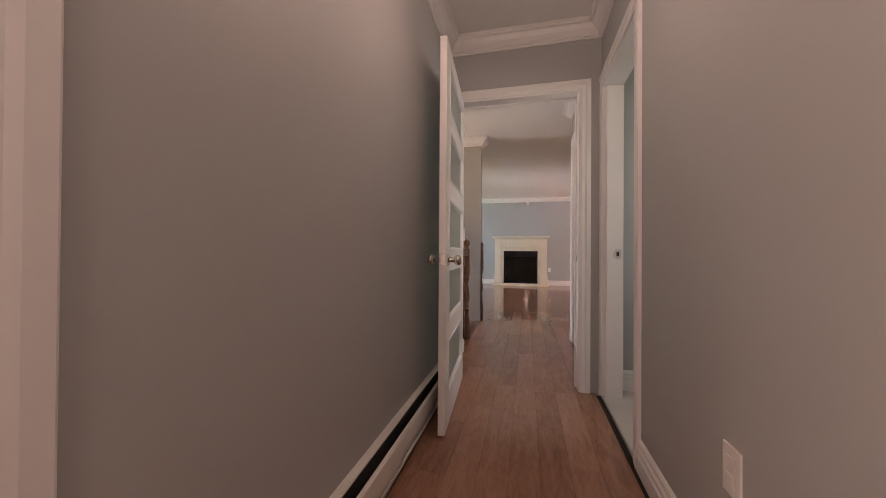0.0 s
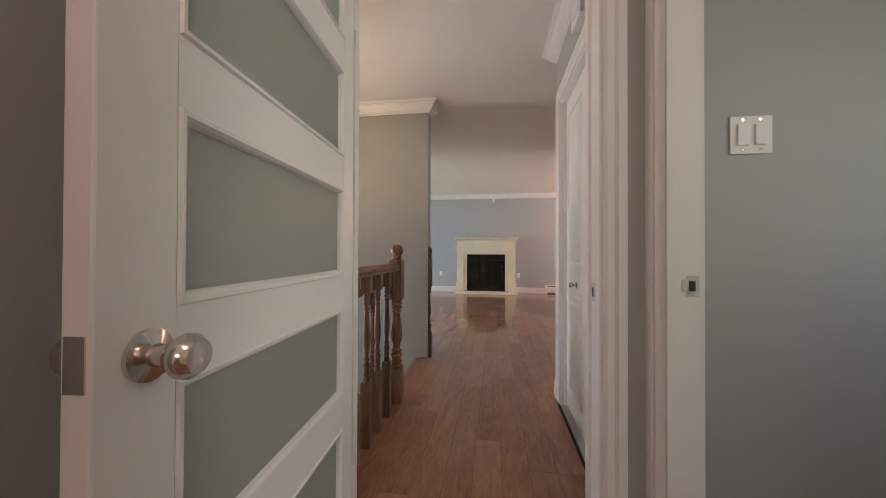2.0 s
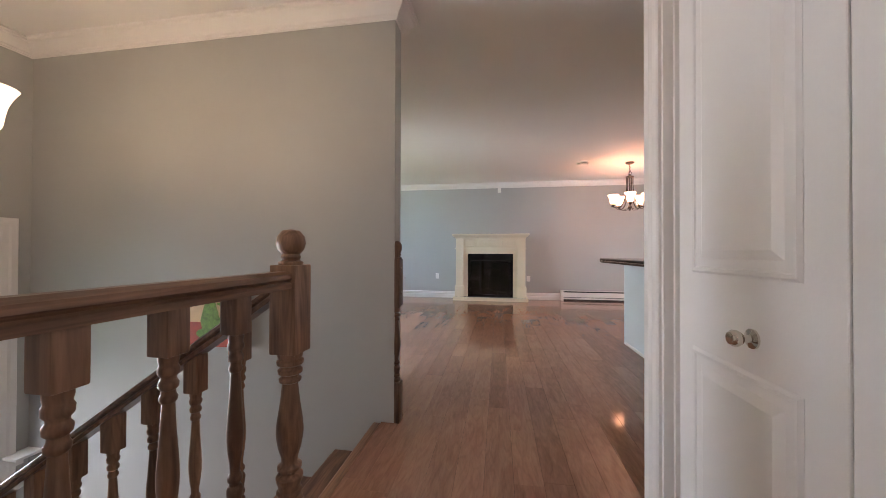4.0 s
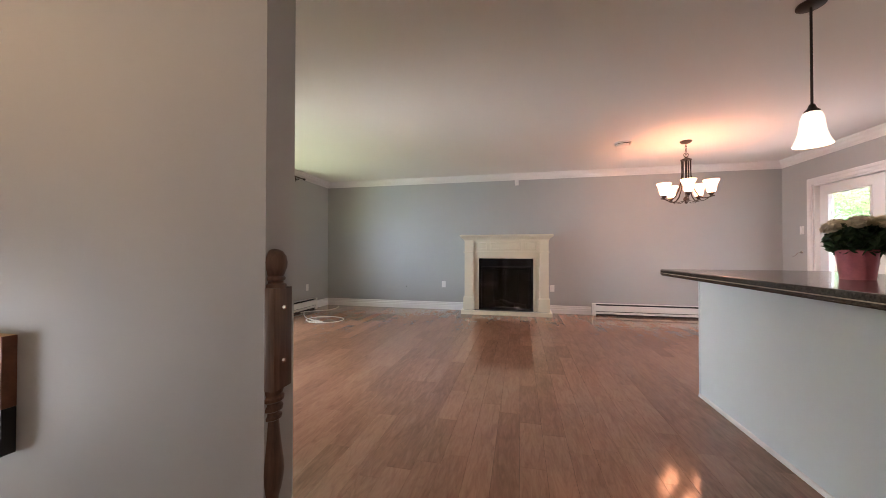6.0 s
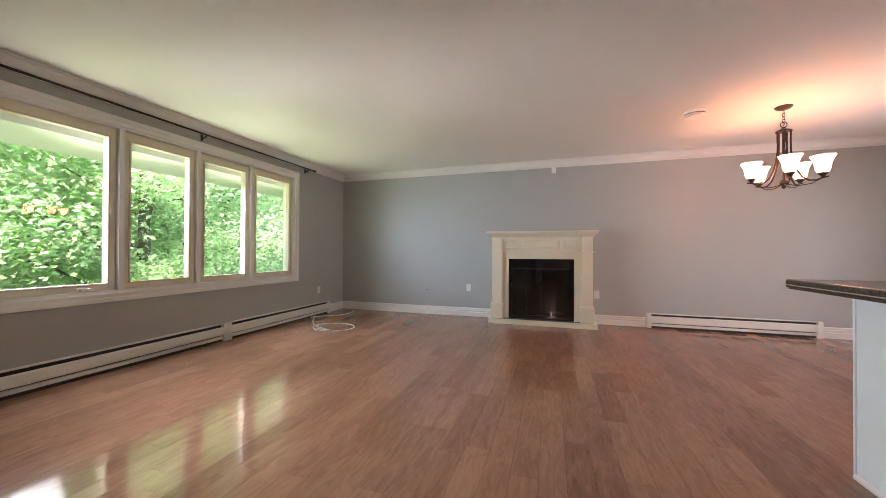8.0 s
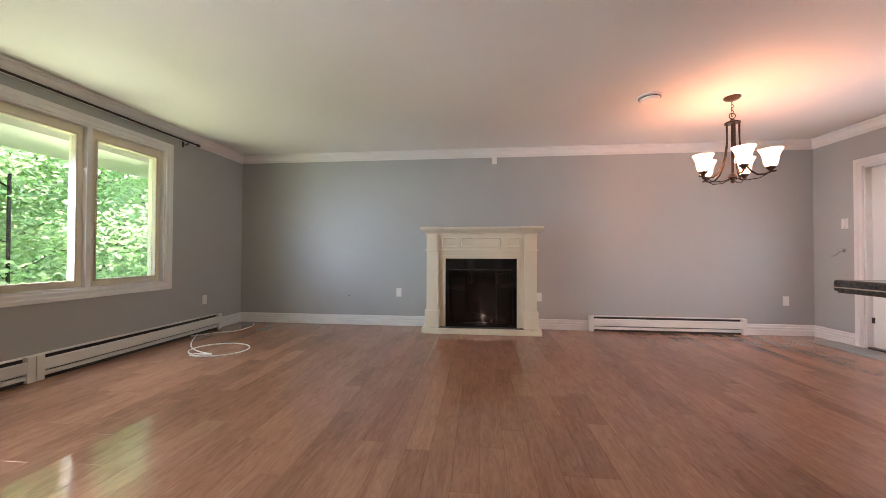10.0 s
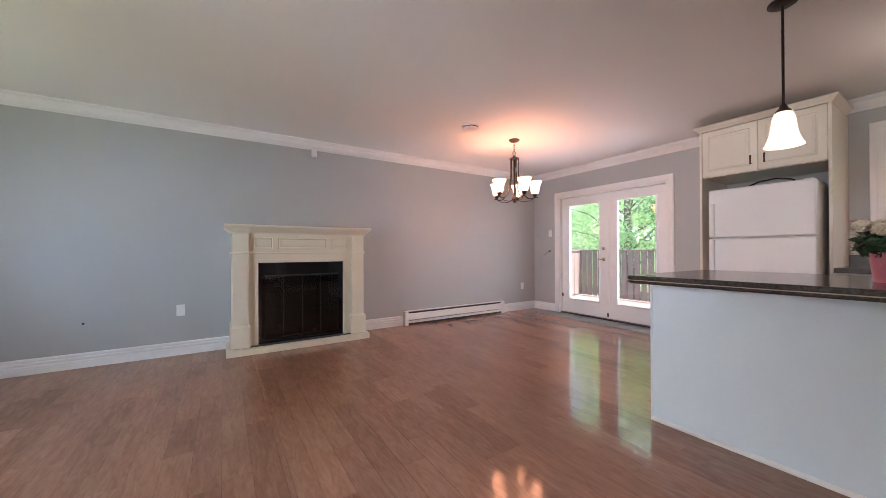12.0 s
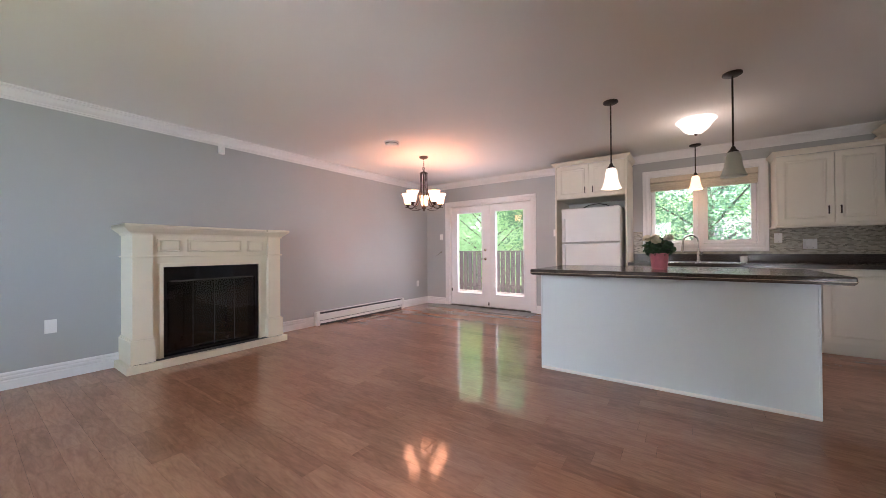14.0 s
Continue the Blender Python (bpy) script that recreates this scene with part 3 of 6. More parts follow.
def strike(name, m, label):
    holder = new(name)
    holder.matrix_world = m
    tagged(holder, label, "strike plate")
    part("plate", box(0, 0.0025, -0.017, 0.017, -0.029, 0.029, 0.001), ZINC, holder)
    # Dark patch on the solid plate paints the shaded latch hole.
    part("hole", box(0.0026, 0.0032, -0.010, 0.006, -0.014, 0.014), SHADEBLACK, holder)
    part("lip", box(0.0, 0.003, -0.028, -0.016, -0.016, 0.016, 0.001), ZINC, holder)
    return holder


strike("strike_plate", pose(OP1 - 0.012, HEND0 + 0.055, 0.88, 0, 0, 180), "nickel strike plate on the white door jamb")
strike("strike_plate", pose(HR + 0.092, BDOOR[1] - 0.012, 0.912, 0, 0, -90), "nickel strike plate on the bathroom jamb")


# ---- hallway ----
def knob(parent, m, mat=NICKEL):
    k = part("knob", lathe([(0, 0), (0.032, 0), (0.032, 0.006), (0.014, 0.012), (0.012, 0.03), (0.02, 0.036), (0.027, 0.048), (0.027, 0.058), (0.02, 0.068), (0, 0.070)], 20), mat, parent, smooth=True)
    k.matrix_basis = m
    return k


def glass_door():
    """White five-panel door with frosted glass, hinged at its origin, leaf along -y, room side at +x."""
    d = thing("door_1", -0.25, 3.097, 0, "white open door with five frosted glass panels", "door", kind="structure")
    d.matrix_world = pose(-0.25, 3.097, 0, 0, 0, 4.2)
    W, T, H0, H1 = 0.80, 0.036, 0.012, 1.995
    gy0, gy1 = -W + 0.104, -0.086
    rows = [(0.19, 0.46), (0.56, 0.83), (0.93, 1.20), (1.297, 1.565), (1.66, 1.91)]
    part("stile", box(-T, 0, -W, gy0, H0, H1, 0.003), DOORW, d)
    part("stile", box(-T, 0, gy1, 0, H0, H1, 0.003), DOORW, d)
    edges = [H0] + [v for r in rows for v in r] + [H1]
    for lo, hi in zip(edges[0::2], edges[1::2]):
        part("rail", box(-T + 0.001, -0.001, gy0, gy1, lo, hi), DOORW, d)
    for lo, hi in rows:
        part("glass_panel", box(-T / 2 - 0.004, -T / 2 + 0.004, gy0, gy1, lo, hi), FROST, d, "frosted glass")
        prof = [(0, 0.0), (0.003, 0.004), (0.010, 0.003), (0.015, -0.004), (0.018, -0.013), (0, -0.013)]
        bm = bmesh.new()
        for s in (1, -1):
            x = 0.0 if s > 0 else -T
            for a, b, o in (((gy0, lo), (gy0, hi), (1, 0)), ((gy1, lo), (gy1, hi), (-1, 0)), ((gy0, lo), (gy1, lo), (0, 1)), ((gy0, hi), (gy1, hi), (0, -1))):
                sweep([(u, v * s) for u, v in prof], (x, a[0], a[1]), (x, b[0], b[1]), (0, o[0], o[1]), up=(1, 0, 0), m0=-1, m1=-1, bm=bm)
        part("glass_bead", bm, DOORW, d)
    knob(d, pose(0, -W + 0.062, 0.878, 0, 90, 0))
    knob(d, pose(-T, -W + 0.062, 0.878, 0, -90, 0))
    part("latch_plate", box(-T + 0.006, -0.006, -W - 0.002, -W + 0.001, 0.855, 0.915), NICKEL, d)
    for z in (0.2, 1.0, 1.75):
        part("hinge", tube([(0.003, 0.004, z), (0.003, 0.004, z + 0.09)], 0.006, 10), TRIM, d)
    return d


glass_door()


def baseboard_heater(name, x, y, rz, length, label, group="baseboard heaters"):
    """Electric baseboard heater: back at y = 0, front towards -y, length along x from 0."""
    h = thing(name, x, y, 0, label, "heater", group)
    h.matrix_world = pose(x, y, 0, 0, 0, rz)
    D = 0.068
    part("body", box(0.05, length - 0.05, -0.052, -0.002, 0.031, 0.058), HEATER, h)
    front = [(0.020, 0.078), (0.058, 0.072), (D, 0.082), (D, 0.160), (0.060, 0.167), (0.054, 0.167), (0.060, 0.156), (0.060, 0.084), (0.020, 0.084)]
    part("front_panel", sweep([(u, v) for u, v in front], (0.05, 0, 0), (length - 0.05, 0, 0), (0, -1, 0)), HEATER, h)
    top = [(0, 0.201), (0.028, 0.199), (0.030, 0.192), (0.026, 0.188), (0, 0.190)]
    part("top_panel", sweep(top, (0.05, 0, 0), (length - 0.05, 0, 0), (0, -1, 0)), HEATER, h)
    # Dark box colours in the shade behind the front panel.
    part("slot", box(0.05, length - 0.05, -0.026, -0.001, 0.059, 0.1875), SHADEBLACK, h, "dark box painting the shade inside the heater slot")
    part("bottom_lip", sweep([(0, 0.03), (D - 0.006, 0.03), (D - 0.006, 0.045), (D - 0.012, 0.045), (D - 0.012, 0.036), (0, 0.036)], (0.05, 0, 0), (length - 0.05, 0, 0), (0, -1, 0)), HEATER, h)
    # Dark block stands in for the shadow below the heater.
    part("underside_shade", box(0.06, length - 0.06, -0.05, -0.012, 0.002, 0.029), SHADEBLACK, h, "dark block painting the shade under the heater")
    for a in (0, length - 0.052):
        part("end_cap", box(a, a + 0.052, -D - 0.002, 0, 0.0, 0.201, 0.003), HEATER, h)
    return h


baseboard_heater("baseboard_heater", HL, 1.10, 90, 1.90, "white electric baseboard heater along the hallway wall")


def plate(name, m, label, category, kind="outlet"):
    """A wall plate on a wall facing +x."""
    p = new(name)
    p.matrix_world = m
    tagged(p, label, category, group="wall plates")
    w = 0.058 if kind == "double" else 0.036
    part("cover", box(0.0, 0.006, -w, w, -0.058, 0.058, 0.002), PLASTIC, p)
    if kind == "outlet":
        for z in (-0.021, 0.021):
            part("socket", box(0.006, 0.0085, -0.016, 0.016, z - 0.014, z + 0.014, 0.001), PLASTIC, p)
    elif kind == "blank":
        part("screw", box(0.006, 0.007, -0.004, 0.004, -0.004, 0.004), PLASTIC, p)
    else:
        for y in ((-0.024, 0.024) if kind == "double" else (0,)):
            part("rocker", box(0.005, 0.012, y - 0.016, y + 0.016, -0.033, 0.033, 0.003), PLASTIC, p)
            part("screw", box(0.006, 0.0075, y - 0.003, y + 0.003, 0.043, 0.049), NICKEL, p)
            part("screw", box(0.006, 0.0075, y - 0.003, y + 0.003, -0.049, -0.043), NICKEL, p)
    return p


FACE_E, FACE_W, FACE_S, FACE_N = 0, 180, -90, 90
plate("wall_outlet", pose(HR, 1.592, 0.412, 0, 0, FACE_W), "white outlet plate on the hallway wall", "outlet")
plate("light_switch", pose(0.997, 3.184, 1.366, 0, 0, FACE_S), "white double rocker switch on the bathroom wall", "switch", "double")

# closet with its folding doors
def raised_panel(bm, x, y0, y1, z0, z1, d=0.008):
    """A moulded sunk panel with a raised field on a face looking to -x."""
    box(x - 0.001, x + 0.004, y0, y1, z0, z1, bm=bm)
    prof = [(0, 0), (0.007, 0.006), (0.014, 0.005), (0.018, -0.001), (0, -0.001)]
    for a, b, o in (((y0, z0), (y0, z1), (1, 0)), ((y1, z0), (y1, z1), (-1, 0)), ((y0, z0), (y1, z0), (0, 1)), ((y0, z1), (y1, z1), (0, -1))):
        sweep(prof, (x, a[0], a[1]), (x, b[0], b[1]), (0, o[0], o[1]), up=(-1, 0, 0), m0=-1, m1=-1, bm=bm)
    own = bmesh.new()
    bmesh.ops.create_cube(own, size=1)
    e = 0.035
    for v in own.verts:
        k = e + (0.022 if v.co.x < 0 else 0)
        v.co = Vector((x - 0.009 if v.co.x < 0 else x, (y0 + k) if v.co.y < 0 else (y1 - k), (z0 + k) if v.co.z < 0 else (z1 - k)))
    join(bm, own)


def bifold():
    d = thing("closet_door", 0, 0, 0, "white closed bifold closet door with raised panels", "door")
    x0 = XC + 0.035
    w = (CDOOR[1] - CDOOR[0] - 0.030) / 2
    for i in range(2):
        y1 = CDOOR[1] - 0.014 - i * (w + 0.003)
        y0 = y1 - w
        leaf = part("door_leaf", box(x0, x0 + 0.032, y0, y1, 0.012, CDOOR[3] - 0.016, 0.003), DOORW, d)
        bm = bmesh.new()
        raised_panel(bm, x0, y0 + 0.075, y1 - 0.075, 0.13, 0.745)
        raised_panel(bm, x0, y0 + 0.075, y1 - 0.075, 0.935, 1.88)
        part("panel_moulding", bm, DOORW, leaf, smooth=False)
        if i == 0:
            knob(leaf, pose(x0, y0 + w * 0.40, 0.815, 0, -90, 0) @ Matrix.Diagonal((0.62, 0.62, 0.62, 1)))
    return d


bifold()
box_ = thing("door_chime", XC, 3.76, 2.13, "white chime box high on the closet wall", "door chime")
part("cover", box(-0.045, 0, -0.09, 0.09, 0, 0.17, 0.006), PLASTIC, box_)
part("grille", box(-0.048, -0.044, -0.06, 0.06, 0.03, 0.05), PLASTIC, box_)


structure("wall_stub", box(-0.52, -0.375, HEND1 + 0.001, 3.348, -1.4, CE), PAINT, "short grey painted wall at the head of the stairs", "wall")


# ---- stairs ----
RX = -0.48
TURNED = [(0.032, 0.0), (0.036, 0.006), (0.036, 0.016), (0.030, 0.021), (0.026, 0.024), (0.026, 0.029), (0.033, 0.034), (0.034, 0.041), (0.029, 0.047), (0.030, 0.060), (0.035, 0.074), (0.036, 0.084), (0.031, 0.091), (0.024, 0.095), (0.024, 0.101), (0.032, 0.106), (0.032, 0.114), (0.025, 0.119), (0.021, 0.126), (0.023, 0.142), (0.030, 0.166), (0.035, 0.195), (0.0365, 0.215), (0.035, 0.238), (0.030, 0.272), (0.025, 0.310), (0.0215, 0.345), (0.021, 0.352), (0.029, 0.357), (0.030, 0.364), (0.024, 0.369), (0.023, 0.376), (0.032, 0.381), (0.033, 0.390), (0.026, 0.396), (0.026, 0.401), (0.035, 0.407), (0.036, 0.416), (0.030, 0.422), (0.034, 0.432), (0.034, 0.44)]


def turned_post(parent, x, y, z0, low, turned, high, w, ball=False, name="baluster", half=False):
    """A square post with a turned middle: heights of the low block, the turned part and the high block."""
    bm = box(x - w / 2, x + w / 2, y - w / 2, y + w / 2, z0, z0 + low, 0.004)
    k = w / 0.072 * (0.92 if ball else 0.76)
    lathe([(r * k, z0 + low + v / 0.44 * turned) for r, v in TURNED], 16, x, y, bm=bm)
    box(x - w / 2, x + w / 2, y - w / 2, y + w / 2, z0 + low + turned, z0 + low + turned + high, 0.004, bm=bm)
    t = z0 + low + turned + high
    if ball:
        lathe([(w * 0.42, t - 0.002), (w * 0.42, t + 0.008), (w * 0.30, t + 0.014), (w * 0.34, t + 0.024), (w * 0.30, t + 0.032), (w * 0.44, t + 0.045), (w * 0.50, t + 0.065), (w * 0.46, t + 0.085), (w * 0.30, t + 0.102), (0, t + 0.108)], 20, x, y, bm=bm)
    return part(name, bm, STAIRWOOD, parent, smooth=True)


RAIL_SHAPE = [(-0.030, 0.0), (-0.030, 0.018), (-0.024, 0.026), (-0.031, 0.036), (-0.028, 0.052), (-0.014, 0.062), (0.014, 0.062), (0.028, 0.052), (0.031, 0.036), (0.024, 0.026), (0.030, 0.018), (0.030, 0.0)]
RAIL = [(u, v * 0.80) for u, v in RAIL_SHAPE]
NY0, NY1 = 3.16, 4.25
guard = thing("stair_guard", RX, 3.7, 0, "stained wooden guard rail with turned balusters", "railing")


def under(ob, holder):
    ob.matrix_basis = holder.matrix_world.inverted()
    return ob


under(turned_post(guard, RX + 0.05, NY1, 0.0, 0.23, 0.455, 0.262, 0.084, True, "newel"), guard)
under(part("handrail", sweep(RAIL, (RX + 0.05, 3.385, 0.879), (RX + 0.05, NY1 - 0.04, 0.879), (1, 0, 0)), RAILWOOD, None), guard).parent = guard
for y in (3.53, 3.697, 3.863, 4.032):
    under(turned_post(guard, RX + 0.05, y, 0.0, 0.335, 0.455, 0.090, 0.048), guard)



def wall_newel(x, y, rz, label, deep=0.044, wood_mat=STAIRWOOD):
    """A newel sawn in half and fixed to a wall, its flat back at local x = 0."""
    half = thing("wall_newel", x, y, 0, label, "newel post", "half newels", rz)
    bm = box(0, deep, -0.036, 0.036, 0.0, 0.23, 0.0015)
    lathe([(r * 0.92, 0.23 + v / 0.44 * 0.44) for r, v in TURNED], 20, deep - 0.036, 0, bm=bm)
    box(0, deep, -0.036, 0.036, 0.67, 0.945, 0.0015, bm=bm)
    lathe([(0.032, 0.94), (0.032, 0.953), (0.024, 0.957), (0.024, 0.962), (0.029, 0.966), (0.029, 0.972), (0.025, 0.976), (0.028, 0.986), (0.033, 1.000), (0.034, 1.014), (0.031, 1.030), (0.022, 1.044), (0.010, 1.050), (0, 1.051)], 28, deep - 0.030, 0, bm=bm)
    for v in bm.verts:
        v.co.x = max(v.co.x, 0.0)
    part("post", bm, wood_mat, half, smooth=True)
    for z in (0.745, 0.89):
        part("screw_cap", lathe([(0, 0), (0.007, 0), (0.006, 0.002), (0, 0.003)], 12), NICKEL, half).matrix_basis = pose(deep, 0.002, z, 0, 90, 0)
    return half


wall_newel(PEND, 5.249, 0, "dark brown half newel fixed to the partition end", 0.031, DARKOAK)
wall_newel(RX + 0.05, 3.3485, 90, "dark stained half newel fixed to a short wall")

stairs = thing("staircase", -0.5, 4.8, 0, "stained wooden stairs down to the entry", "stairs", kind="structure")
RUN, RISE = 0.262, 0.18
for i in range(1, 6):
    x1 = XF - (i - 1) * RUN
    under(part("tread", box(x1 - RUN - 0.005, x1 - 0.006, 4.215, PART0 - 0.001, -i * RISE - 0.03, -i * RISE, 0.006), RAILWOOD), stairs).parent = stairs
    under(part("riser", box(x1 - 0.03, x1 - 0.012, 4.215, PART0 - 0.001, -i * RISE + 0.002, -(i - 1) * RISE - 0.032), STAIRWOOD), stairs).parent = stairs
under(part("riser", box(XF - 5 * RUN - 0.02, XF - 5 * RUN, 4.215, PART0 - 0.001, LAND + 0.001, -5 * RISE - 0.032), STAIRWOOD), stairs).parent = stairs
bm = bmesh.new()
for i in range(1, 6):
    x1 = XF - (i - 1) * RUN
    box(x1 - RUN, x1, 4.198, 4.213, LAND, -i * RISE - 0.032, bm=bm)
under(part("stringer", bm, PAINT, None), stairs).parent = stairs
structure("floor_nosing", box(XF - 0.03, XF + 0.018, HEND1, PART0 - 0.001, -0.035, 0.0, 0.010), RAILWOOD, "rounded wooden edge of the upper floor", "trim")
structure("floor_edge_face", box(XF - 0.012, XF + 0.016, HEND1, PART0 - 0.001, -0.30, -0.036), PAINT, "painted face under the floor edge", "trim")

slope = thing("stair_railing", -0.5, 4.335, 0, "stained sloping handrail with turned balusters on the stairs", "railing")
S = RISE / RUN
xa, xb = RX + 0.01, -2.0
za = 0.845
d = Vector((xb - xa, 0, (xb - xa) * S)).normalized()
under(part("handrail", sweep(RAIL, (xa, NY1, za), (xb, NY1, za + (xb - xa) * S), (0, 1, 0), up=(0, 0, 1)), RAILWOOD), slope).parent = slope
under(turned_post(slope, -2.03, NY1, LAND, 0.25, 0.43, 0.27, 0.086, True, "newel"), slope)
SHOE = 0.70
under(part("shoe_rail", sweep([(-0.028, 0), (-0.028, 0.022), (0.028, 0.022), (0.028, 0)], (xa, NY1, za - SHOE), (xb, NY1, za - SHOE + (xb - xa) * S), (0, 1, 0), up=(0, 0, 1)), RAILWOOD), slope).parent = slope
bm = bmesh.new()
for y in (4.218, 4.282):
    for x in (xa, xb):
        for z in (0.001, 0.30):
            bm.verts.new((x, y, za - SHOE + (x - xa) * S - z))
vs = list(bm.verts)
for q in ((0, 1, 3, 2), (4, 6, 7, 5), (0, 2, 6, 4), (1, 5, 7, 3), (0, 4, 5, 1), (2, 3, 7, 6)):
    bm.faces.new([vs[k] for k in q])
under(part("stringer_board", bm, PAINT, None, "grey painted board"), slope).parent = slope
for i in range(9):
    x = RX - 0.12 - i * 0.155
    base = za - SHOE + 0.018 + (x - xa) * S
    under(turned_post(slope, x, NY1, base, 0.135, 0.44, 0.12, 0.047), slope)

paint_ = thing("canvas_painting", -1.55, PART0, 0.583, "colourful canvas painting of a green jug, on the partition", "painting")
part("canvas", box(-0.21, 0.21, -0.035, 0, -0.19, 0.19, 0.003), CANVAS, paint_)
part("painted_table", box(-0.209, 0.209, -0.0365, -0.034, -0.188, -0.04), PAINTRED, paint_)
part("painted_edge", box(0.2095, 0.2125, -0.0362, -0.001, -0.04, 0.189), EDGEBROWN, paint_)
part("painted_edge", box(0.2095, 0.2125, -0.0362, -0.001, -0.189, -0.041), BLACK, paint_)
bm = lathe([(0, -0.09), (0.055, -0.085), (0.07, -0.03), (0.05, 0.04), (0.035, 0.09), (0.045, 0.12), (0, 0.12)], 18)
for v in bm.verts:
    v.co = Vector((v.co.x - 0.03, -0.037 + v.co.y * 0.02, v.co.z))
part("painted_jug", bm, PAINTGREEN, paint_)
bm = tube([(0.02 + 0.04 * math.sin(a), -0.037, 0.03 + 0.05 * math.cos(a)) for a in [i * math.pi / 8 for i in range(9)]], 0.007, 6)
part("painted_handle", bm, PAINTGREEN, paint_)
bm = lathe([(0, 0), (0.11, 0.0), (0.11, 0.002), (0, 0.002)], 20)
for v in bm.verts:
    v.co = Vector((v.co.x - 0.02, -0.0368 - v.co.z * 0.2, -0.11 + v.co.y * 0.35))
part("painted_plate", bm, PAINTGREEN, paint_)

# front door
fd = thing("door_2", XLAND - 0.05, 4.58, LAND, "white front door with a leaded glass light", "door", kind="structure")
part("leaf", wall_with_hole('y', -0.47, 0.47, -0.05, 0, 0.0, 2.19, [(-0.28, 0.28, 0.75, 1.95)]), DOORW, fd)
part("glass", box(-0.03, -0.02, -0.28, 0.28, 0.75, 1.95), CLEAR, fd).visible_shadow = False
for k in range(-2, 3):
    part("lead_bar", box(-0.018, -0.012, k * 0.11 - 0.004, k * 0.11 + 0.004, 0.75, 1.95), BLACK, fd)
for k in range(1, 8):
    part("lead_bar", box(-0.018, -0.012, -0.28, 0.28, 0.75 + k * 0.15 - 0.004, 0.75 + k * 0.15 + 0.004), BLACK, fd)
add_casing("trim_front_door", pose(XLAND, 0, LAND), EDOOR[0], EDOOR[1], 0, EDOOR[3] - LAND, label="white casing round the front door")
ledge = thing("wall_shelf", XLAND, 5.16, -0.40, "small white wall shelf beside the front door", "shelf")
part("board", box(0, 0.13, -0.08, 0.09, 0, 0.02, 0.003), TRIM, ledge)
part("bracket", box(0, 0.02, -0.02, 0.02, -0.07, 0), TRIM, ledge)
sign = thing("house_plaque", -2.86, PART0, 0.055, "small white house-shaped plaque with bars of writing", "sign")
bm = bmesh.new()
for x0, x1, z0, z1 in ((-0.06, 0.06, -0.10, 0.06),):
    box(x0, x1, -0.012, 0, z0, z1, 0.003, bm=bm)
lathe([(0, 0.0), (0.058, 0), (0.058, 0.012), (0, 0.012)], 20, bm=bm)
for v in list(bm.verts)[-42:]:
    v.co = Vector((v.co.x, -0.011 - 0.0 + 0.9 * (v.co.z - 0.002) - 0.0005, 0.05 + v.co.y * 0.6))
part("board", bm, PLASTIC, sign)
for z, w in ((0.03, 0.03), (0.005, 0.04), (-0.02, 0.035), (-0.045, 0.028)):
    part("writing", box(-w, w, -0.014, -0.0125, z - 0.005, z + 0.005), BRONZE, sign)


# ---- lamps ----
BELL = [(0.030, 0.0), (0.038, 0.006), (0.048, 0.03), (0.052, 0.06), (0.057, 0.09), (0.070, 0.125), (0.083, 0.148)]


def shade_mesh(flip=False, k=1.0, kz=1.0):
    prof = [(r * k, z * kz) for r, z in BELL]
    inner = [(r - 0.003, z) for r, z in reversed(prof)]
    full = prof + inner
    if flip:
        top = prof[-1][1]
        full = [(r, -z) for r, z in full]
    return lathe(full + [full[0]], 24)


ARM = 0.25


